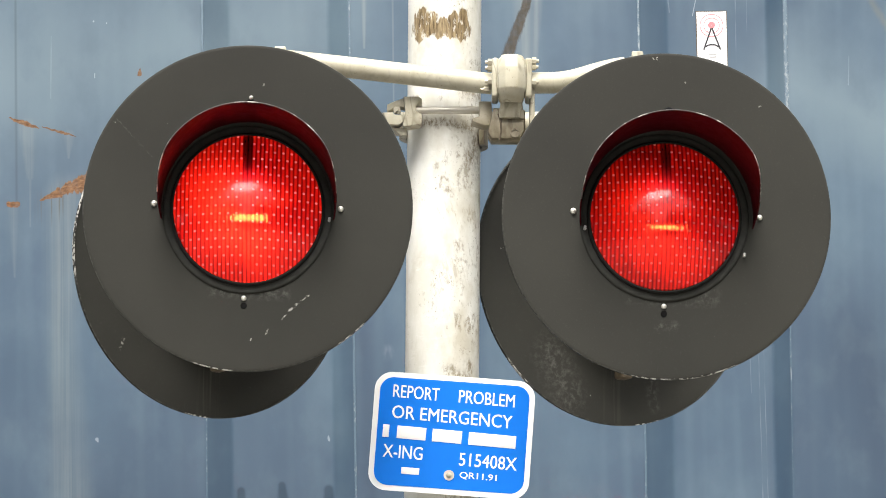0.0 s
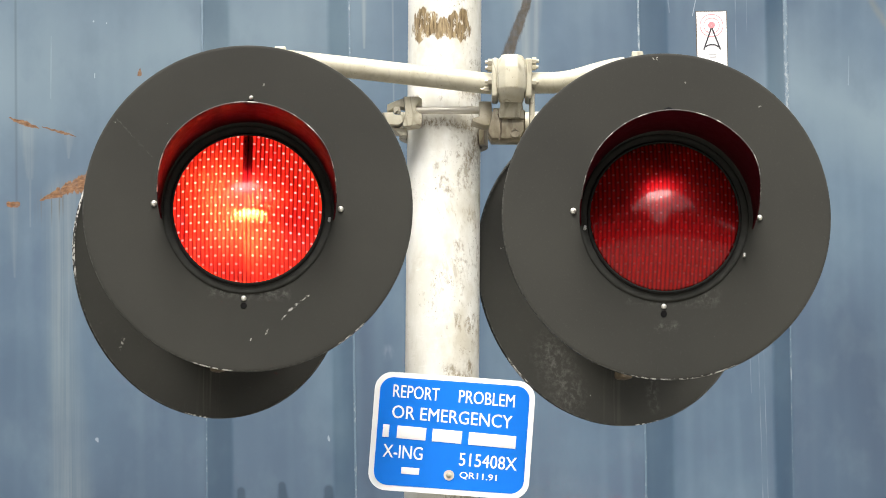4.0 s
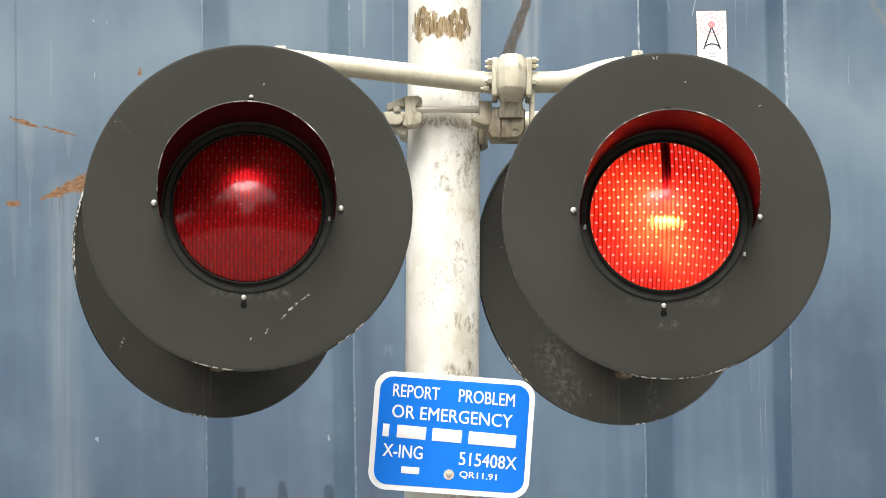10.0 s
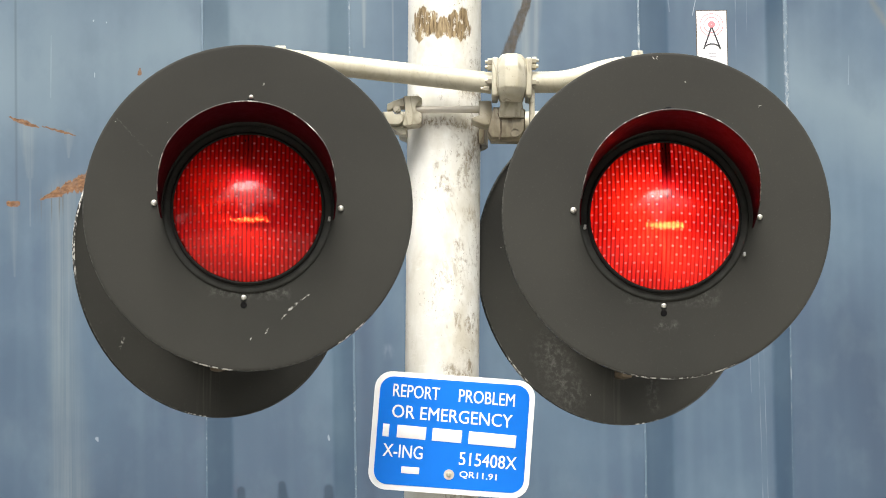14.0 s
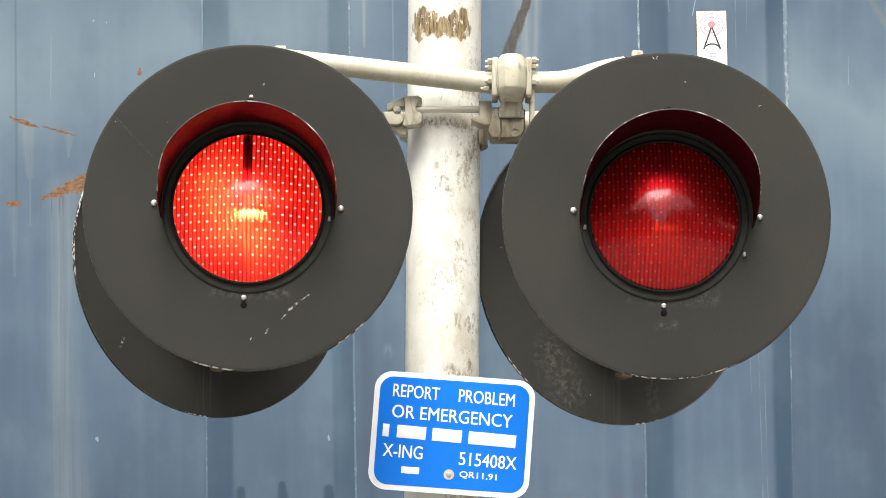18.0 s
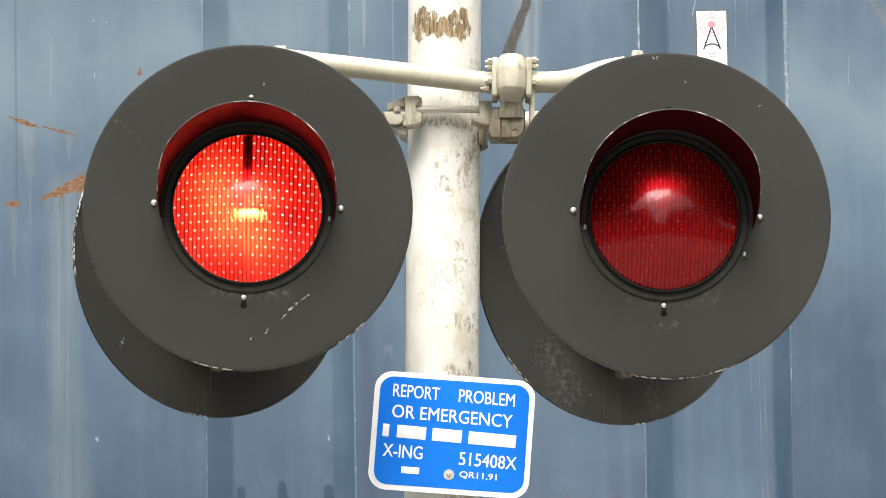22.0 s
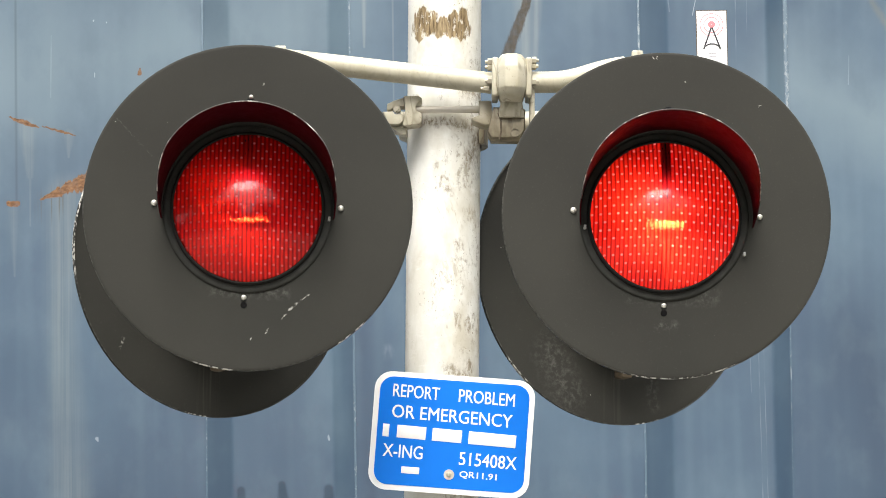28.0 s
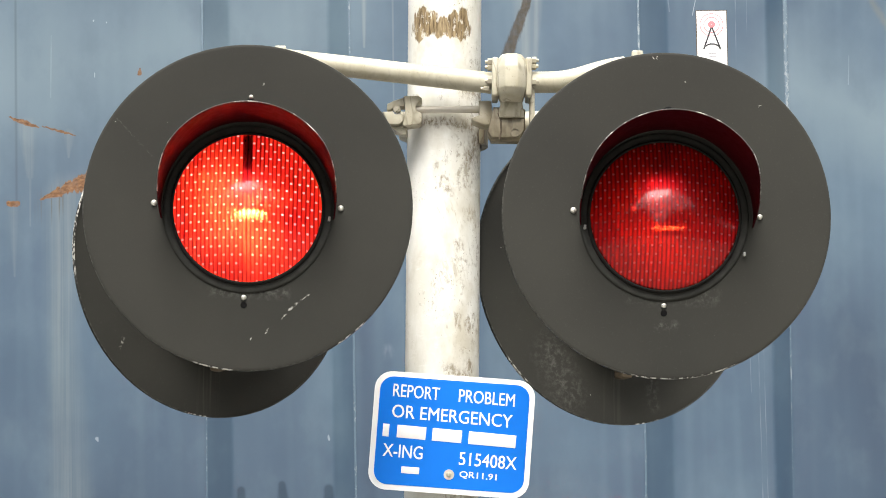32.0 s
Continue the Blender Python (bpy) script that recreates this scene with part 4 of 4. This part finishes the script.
    part("clamp_nut", bm, M_BOLT, a)
    bm = bmesh.new()
    slab(bm, [(0.0663, 3.0133), (0.0907, 3.0133), (0.0943, 2.9667), (0.0763, 2.9656), (0.0548, 2.9738), (0.0530, 2.9800), (0.0674, 2.9846)], -0.112, -0.060, 0.004)
    part("clamp_jaw", bm, M_JAW, a)
    bm = bmesh.new()
    tube(bm, [(-0.062, -0.090, 2.9985), (0.085, -0.090, 3.0005)], 0.0072, 16)
    part("clamp_rod", bm, M_ROD, a)
    return a


def build_rear_arm():
    a = thing("lamp_bracket", LEAN.copy(), "cream-painted pipe arm behind the mast carrying two lamps", "bracket", "lamp brackets")
    bm = bmesh.new()
    cast_box(bm, (0.0, 0.105, 3.00), (0.10, 0.068, 0.11), 0.015)
    part("junction_body", bm, M_CAST, a)
    for pts in ([(-0.04, 0.11, 3.005), (-0.23, 0.10, 3.020), (-0.36, 0.08, 3.025), (-0.390, 0.04, 2.96), (-0.390, 0.03, 2.85)],
                [(0.04, 0.11, 3.005), (0.18, 0.12, 3.020), (0.33, 0.13, 3.025), (0.380, 0.12, 2.96), (0.380, 0.11, 2.85)]):
        bm = bmesh.new()
        tube(bm, fillet(pts, 0.025), 0.0205, 24)
        part("arm_pipe", bm, M_PIPE, a)
    bm = bmesh.new()
    ring(bm, 0.0715, 0.0830, -0.022, 0.022, 40, 220, 320)
    bmesh.ops.rotate(bm, verts=bm.verts, matrix=Matrix.Rotation(radians(90), 3, "X"))
    part("clamp_saddle", shifted(bm, 0, 0, 2.99), M_CAST, a)
    return a


# ---- lamps: own space with the background's face at y = 0, looking along -y ----
LENS_R = 0.1385
LENS_DROP = -0.0040             # the lens door is lowered a little to fit the camera's view
FIL_Z, FIL_Y = 0.003, 0.108      # place of the glowing bar behind the lens


def lens_y(x, z):
    return -0.010 - 0.054 * (1 - (x * x + z * z) / LENS_R ** 2)


def lens_mesh():
    """A shallow dome."""
    rows = 24
    prof = [(LENS_R * k / rows, lens_y(LENS_R * k / rows, 0)) for k in range(rows + 1)]
    return lathe(bmesh.new(), prof + [(LENS_R, -0.004)], 96)


def hood_mesh():
    """A visor over the upper part of the lens, cut back towards its lower ends."""
    bm = bmesh.new()
    n, rows, wall = 72, 8, 0.0022
    skins = []
    for off in (0.0, wall):
        skin = []
        for i in range(n + 1):
            phi = -98 + 196 * i / n
            s = min(1.0, max(0.0, (abs(phi) - 56) / 42))
            deep = 0.162 * (1 - s ** 1.5) + 0.0012
            skin.append([])
            for k in range(rows + 1):
                t = k / rows
                r = 0.1595 + 0.0095 * t * deep / 0.163 + off
                skin[-1].append(bm.verts.new((r * math.sin(radians(phi)), -0.001 - deep * t, r * math.cos(radians(phi)))))
        skins.append(skin)
    for skin in skins:
        for a, b in zip(skin, skin[1:]):
            for k in range(rows):
                bm.faces.new((a[k], b[k], b[k + 1], a[k + 1]))
    p, q = skins
    for i in range(n):
        for k in (0, rows):
            bm.faces.new((p[i][k], p[i + 1][k], q[i + 1][k], q[i][k]))
    for i in (0, n):
        for k in range(rows):
            bm.faces.new((p[i][k], p[i][k + 1], q[i][k + 1], q[i][k]))
    return bm


def hood_edge_mesh():
    bm = bmesh.new()
    pts = []
    for i in range(61):
        phi = -84 + 168 * i / 60
        s = min(1.0, max(0.0, (abs(phi) - 56) / 42))
        deep = 0.162 * (1 - s ** 1.5) + 0.0020
        r = 0.1606 + 0.0095 * deep / 0.163
        pts.append((r * math.sin(radians(phi)), -deep, r * math.cos(radians(phi))))
    return tube(bm, pts, 0.0011, 6)


def build_lamp(m):
    lamp = thing("signal_lamp", m, "round red flashing lamp with black hood and wide weathered backing disc", "signal lamp", "crossing lamps")
    bm = lathe(bmesh.new(), [(0.148, 0.0), (0.250, 0.0), (0.2990, 0.0), (0.3012, 0.0001), (0.3045, 0.0012), (0.3050, 0.003), (0.3050, 0.009), (0.3030, 0.009), (0.3030, 0.004), (0.148, 0.0035)], 160, True)
    part("backing_disc", bm, M_DISC_A, lamp)
    bm = shifted(lathe(bmesh.new(), [(0.1390, -0.004), (0.1480, -0.0048), (0.1540, -0.0045), (0.1565, -0.0022), (0.1575, 0.001), (0.1390, 0.001)], 96, True), 0, 0, LENS_DROP)
    part("door_ring", bm, M_RING, lamp)
    bm = shifted(lathe(bmesh.new(), [(0.1360, -0.004), (0.1375, -0.0115), (0.1400, -0.0125), (0.1425, -0.0105), (0.1438, -0.004)], 96, True), 0, 0, LENS_DROP)
    part("gasket", bm, M_RUBBER, lamp, "black rubber gasket round the lens")
    part("lens", shifted(lens_mesh(), 0, 0, LENS_DROP), M_LENS, lamp, "red ribbed lens with rows of small points", 60)
    part("hood", hood_mesh(), M_HOOD, lamp, "black visor over the lens, lens glow painted into it")
    part("hood_edge", hood_edge_mesh(), M_EDGE, lamp, "worn bright edge of the visor")
    for x, z, r in ((-0.173, 0.006, 0.0060), (0.172, -0.001, 0.0056), (-0.005, -0.169, 0.0052)):
        part("screw", screw_head(bmesh.new(), (x, 0.0, z), r), M_SCREW, lamp)
    part("wing_nut", screw_head(bmesh.new(), (0.003, 0.0, 0.192), 0.011), M_BLACK, lamp)
    bm = ring(bmesh.new(), 0.0003, 0.0060, -0.0012, 0.001, 20)
    part("key_slot", shifted(bm, -0.005, 0, -0.183), M_BLACK, lamp, "small dark slot in the disc")
    bm = lathe(bmesh.new(), [(0.149, 0.0035), (0.150, 0.015), (0.146, 0.070), (0.120, 0.115), (0.070, 0.138), (0.0, 0.142)], 64)
    part("housing", bm, M_HOOD, lamp)
    bm = box(bmesh.new(), (0.0, 0.042, -0.179), (0.026, 0.035, 0.080), 0.006)
    part("housing_latch", bm, M_LATCH, lamp)
    bm = lathe(bmesh.new(), [(0.1370, -0.006), (0.1365, 0.01), (0.126, 0.045), (0.105, 0.082), (0.075, 0.110), (0.045, 0.124), (0.0, 0.128)], 64)
    shifted(bm, 0, 0, LENS_DROP)
    part("reflector", bm, M_REFLECTOR, lamp, "bright bowl reflector")
    # bulb stand-in: an added tray, glowing bars in it, and a sliding shade that sets the brightness
    bm = box(bmesh.new(), (0, FIL_Y + 0.006, FIL_Z + 0.008), (0.084, 0.010, 0.052), 0.001)
    part("bulb_tray", bm, M_BLACK, lamp)
    bm = box(bmesh.new(), (0, FIL_Y + 0.0008, FIL_Z - 0.0060), (0.052, 0.0006, 0.0090))
    part("glow_bar", bm, M_WARM, lamp, "added dim bar that lights the lens at half brightness", 0)
    bm = box(bmesh.new(), (0, FIL_Y + 0.0008, FIL_Z + 0.0020), (0.037, 0.0006, 0.0069))
    part("filament_bar", bm, M_FILAMENT, lamp, "white-hot glowing bar", 0)
    shade = part("shade", box(bmesh.new(), (0, FIL_Y + 0.0002, FIL_Z - 0.0025), (0.080, 0.0003, 0.0194)), M_BLACK, lamp, "added unseen shade sliding over the bars to dim the lamp", 0)
    bm = bmesh.new()
    for side, low, wide in ((-0.0046, 0.024, 0.0034), (0.0012, 0.020, 0.0044), (0.0056, 0.058, 0.0028)):
        zs = [0.1325 - (0.1325 - low) * k / 12 for k in range(13)]
        tube(bm, [(side + 0.0012 * math.sin(4 * k + 90 * side), lens_y(0, z) + wide + 0.0004, z + LENS_DROP) for k, z in enumerate(zs)],
             [wide * (0.85 + 0.2 * math.sin(2.3 * k + 300 * side)) for k in range(13)], 10)
    tube(bm, [(0, lens_y(0, z) + 0.0075, z + LENS_DROP) for z in (0.046, 0.042, 0.036, 0.031, 0.029)], [0.004, 0.0068, 0.0072, 0.0055, 0.002], 14)
    part("bulb_support", bm, M_BLACK, lamp)
    return lamp


def door_clips(lamp, places):
    """Small bent clips that hold the lens door shut."""
    for x, z in places:
        bm = box(bmesh.new(), (x, -0.006, z), (0.0045, 0.010, 0.0085), 0.0012, pose(0, 0, 0, 0, 12, 0))
        screw_head(bm, (x, -0.010, z - 0.002), 0.0028)
        part("door_clip", bm, M_ALU, lamp, "small bright clip on the lens door")


def repaint(lamp, material):
    """Gives a lamp's backing disc its own wear and tint."""
    disc = [o for o in lamp.children if o.name.split(".")[0] == "backing_disc"][0]
    disc.material_slots[0].link = "OBJECT"
    disc.material_slots[0].material = material


def shade_of(lamp):
    return [o for o in lamp.children if o.name.split(".")[0] == "shade"][0]


# ---- sign ----
def lettering(words, parent, left, right, z, height, depth_y, material, name="lettering"):
    """A line of words between two x places, with capitals of that height, as a mesh."""
    cu = bpy.data.curves.new(name, "FONT")
    cu.body, cu.size, cu.extrude, cu.resolution_u = words, 1.0, 0.004, 3
    tmp = new("tmp_text", cu)
    bpy.context.view_layer.update()
    data = bpy.data.meshes.new_from_object(tmp.evaluated_get(bpy.context.evaluated_depsgraph_get()))
    bpy.data.objects.remove(tmp)
    xs = [v.co.x for v in data.vertices]
    ys = [v.co.y for v in data.vertices]
    sx, sy = (right - left) / (max(xs) - min(xs)), height / (max(ys) - min(ys))
    x0, y0 = min(xs), min(ys)
    for v in data.vertices:
        v.co = Vector((left + (v.co.x - x0) * sx, depth_y - v.co.z * 0.1, z + (v.co.y - y0) * sy - 0.021 * (left + (v.co.x - x0) * sx)))
    # a second pass set a hair aside gives the strokes their weight
    bm = bmesh.new()
    bm.from_mesh(data)
    twin = bmesh.ops.duplicate(bm, geom=bm.verts[:] + bm.edges[:] + bm.faces[:])["geom"]
    bmesh.ops.translate(bm, verts=[e for e in twin if isinstance(e, bmesh.types.BMVert)], vec=(0.0006, -0.00012, 0.0002))
    bpy.data.meshes.remove(data)
    return part(name, bm, material, parent, smooth=0)


def rounded_plate(bm, w, h, r, y0, y1, seg=10):
    loop = []
    for cx, cz, a0 in ((w / 2 - r, h / 2 - r, 0), (-w / 2 + r, h / 2 - r, 90), (-w / 2 + r, -h / 2 + r, 180), (w / 2 - r, -h / 2 + r, 270)):
        for i in range(seg + 1):
            a = radians(a0 + 90 * i / seg)
            loop.append((cx + r * math.cos(a), cz + r * math.sin(a)))
    front = [bm.verts.new((x, y0, z)) for x, z in loop]
    back = [bm.verts.new((x, y1, z)) for x, z in loop]
    bm.faces.new(front)
    bm.faces.new(back)
    for i in range(len(loop)):
        j = (i + 1) % len(loop)
        bm.faces.new((front[i], front[j], back[j], back[i]))
    return bm


def build_sign():
    s = thing("emergency_sign", LEAN @ pose(0.0196, -0.0765, 2.3742, -3.0, 3.75, 0), "small blue metal sign with white lettering bolted to the mast", "sign")
    part("plate", rounded_plate(bmesh.new(), 0.3048, 0.2286, 0.034, -0.0010, 0.0010), M_SIGN_WHITE, s, "white-bordered sign plate")
    part("blue_field", rounded_plate(bmesh.new(), 0.2840, 0.2080, 0.026, -0.0018, -0.0006), M_SIGN_BLUE, s, "blue field")
    y = -0.0022
    lettering("REPORT", s, -0.117, -0.029, 0.0632, 0.0245, y, M_SIGN_WHITE)
    lettering("PROBLEM", s, 0.008, 0.114, 0.0640, 0.0245, y, M_SIGN_WHITE)
    lettering("OR EMERGENCY", s, -0.116, 0.112, 0.0228, 0.0250, y, M_SIGN_WHITE)
    for x0, x1 in ((-0.131, -0.119), (-0.104, -0.049), (-0.037, 0.019), (0.032, 0.122)):
        part("number_bar", box(bmesh.new(), ((x0 + x1) / 2, y, -0.0030 - 0.021 * (x0 + x1) / 2), (x1 - x0, 0.0010, 0.0245), 0.0004, pose(0, 0, 0, 0, 1.2, 0)), M_SIGN_WHITE, s, "plain white bar")
    lettering("X-ING", s, -0.128, -0.053, -0.0535, 0.0250, y, M_SIGN_WHITE)
    lettering("515408X", s, 0.017, 0.126, -0.0570, 0.0250, y, M_SIGN_WHITE)
    part("mark_bar", box(bmesh.new(), (-0.0735, y, -0.0745), (0.034, 0.0010, 0.0130), 0.0004), M_SIGN_WHITE, s, "plain white bar")
    lettering("QR11.91", s, 0.020, 0.090, -0.0825, 0.0140, y, M_SIGN_WHITE)
    bm = screw_head(bmesh.new(), (0.0, -0.0030, -0.0775), 0.0052)
    part("washer", ring(shifted(bmesh.new(), 0, 0, 0), 0.0002, 0.0100, -0.0034, -0.0014, 28), M_ROD, s).location = (0, 0, -0.0775)
    part("bolt", bm, M_PIPE, s)


# ---- build ----
build_ground()
build_woods()
build_wagon()
build_container()
build_sticker()
build_mast()
build_front_arm()
build_rear_arm()
BULB_SHIFT = 0.007
LAMP_LEFT = build_lamp(LEAN @ pose(-0.3597, -0.40, 2.7505, 1.8, 0, 0.9))
LAMP_RIGHT = copy_thing(LAMP_LEFT, LEAN @ pose(0.4143, -0.40, 2.7405, 1.7, 0, 3.2))
REAR_LEFT = copy_thing(LAMP_LEFT, LEAN @ pose(-0.4530, 0.1241, 2.7375, 0, 0, 180 + 32.6))
REAR_RIGHT = copy_thing(LAMP_LEFT, LEAN @ pose(0.3318, 0.1964, 2.7385, 0, 0, 180 + 28))
part("screw", screw_head(bmesh.new(), (0.004, -0.010, 0.2045), 0.004), M_SCREW, LAMP_LEFT)
CURL = [(-0.078 + 0.0033 * k, 0.108 + 0.00045 * k + 0.0045 * math.sin(0.75 * k)) for k in range(19)]
part("bulb_wire", tube(bmesh.new(), [(x, lens_y(x, z) + 0.0045, z) for x, z in CURL], 0.0017, 8), M_BLACK, LAMP_RIGHT, "thin dark wire behind the lens")
# the right lamp's lens door and bulb are shifted apart to fit the camera's view
for piece in LAMP_RIGHT.children:
    kind = piece.name.split(".")[0]
    if kind in ("lens", "gasket", "door_ring", "reflector", "bulb_support", "bulb_wire"):
        piece.location.x -= 0.005
    elif kind in ("bulb_tray", "filament_bar", "glow_bar"):
        piece.location.x += BULB_SHIFT
door_clips(LAMP_LEFT, ((0.151, -0.022),))
door_clips(LAMP_RIGHT, ((-0.152, -0.026), (0.143, -0.072)))
repaint(LAMP_RIGHT, M_DISC_B)
repaint(REAR_LEFT, M_DISC_C)
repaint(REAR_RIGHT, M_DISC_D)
build_sign()


# ---- what moves: the added shades that bare and cover the glowing bars ----
PERIOD, END = 1.2755, 32.0
RISE = ((-0.10, 0.0), (-0.045, 0.10), (0.0, 0.42), (0.05, 0.66), (0.10, 0.86), (0.18, 1.0), (0.50, 1.0), (0.55, 0.72), (0.61, 0.42), (0.66, 0.20), (0.72, 0.08), (0.80, 0.02), (0.95, 0.0))


def flashes(offset):
    """Rows of seconds and brightness, from start to end."""
    rows = []
    for k in range(-2, 28):
        rows += [(offset + k * PERIOD + t, level) for t, level in RISE]
    inside = [(t, v) for t, v in rows if 0.0 < t < END]
    before = [v for t, v in rows if t <= 0.0][-1]
    after = [v for t, v in rows if t >= END][0]
    first, last = inside[0], inside[-1]
    return [(0.0, 0.45 if abs(first[0]) < 0.06 else before)] + inside + [(END, (last[1] + after) / 2)]


def bared(level):
    """How far a shade has slid: first off the dimmer bar, then off the white-hot one."""
    return 0.020 * level if level < 0.45 else 0.009 + (level - 0.45) / 0.55 * 0.0069


def motions():
    for lamp, offset, aside in ((LAMP_LEFT, 0.0, 0.0), (LAMP_RIGHT, 0.632, BULB_SHIFT), (REAR_LEFT, 0.632, 0.0), (REAR_RIGHT, 0.0, 0.0)):
        walk(shade_of(lamp), [(t, pose(aside, 0, bared(v) + min(0.0018, 0.09 * v))) for t, v in flashes(offset)])


motions()
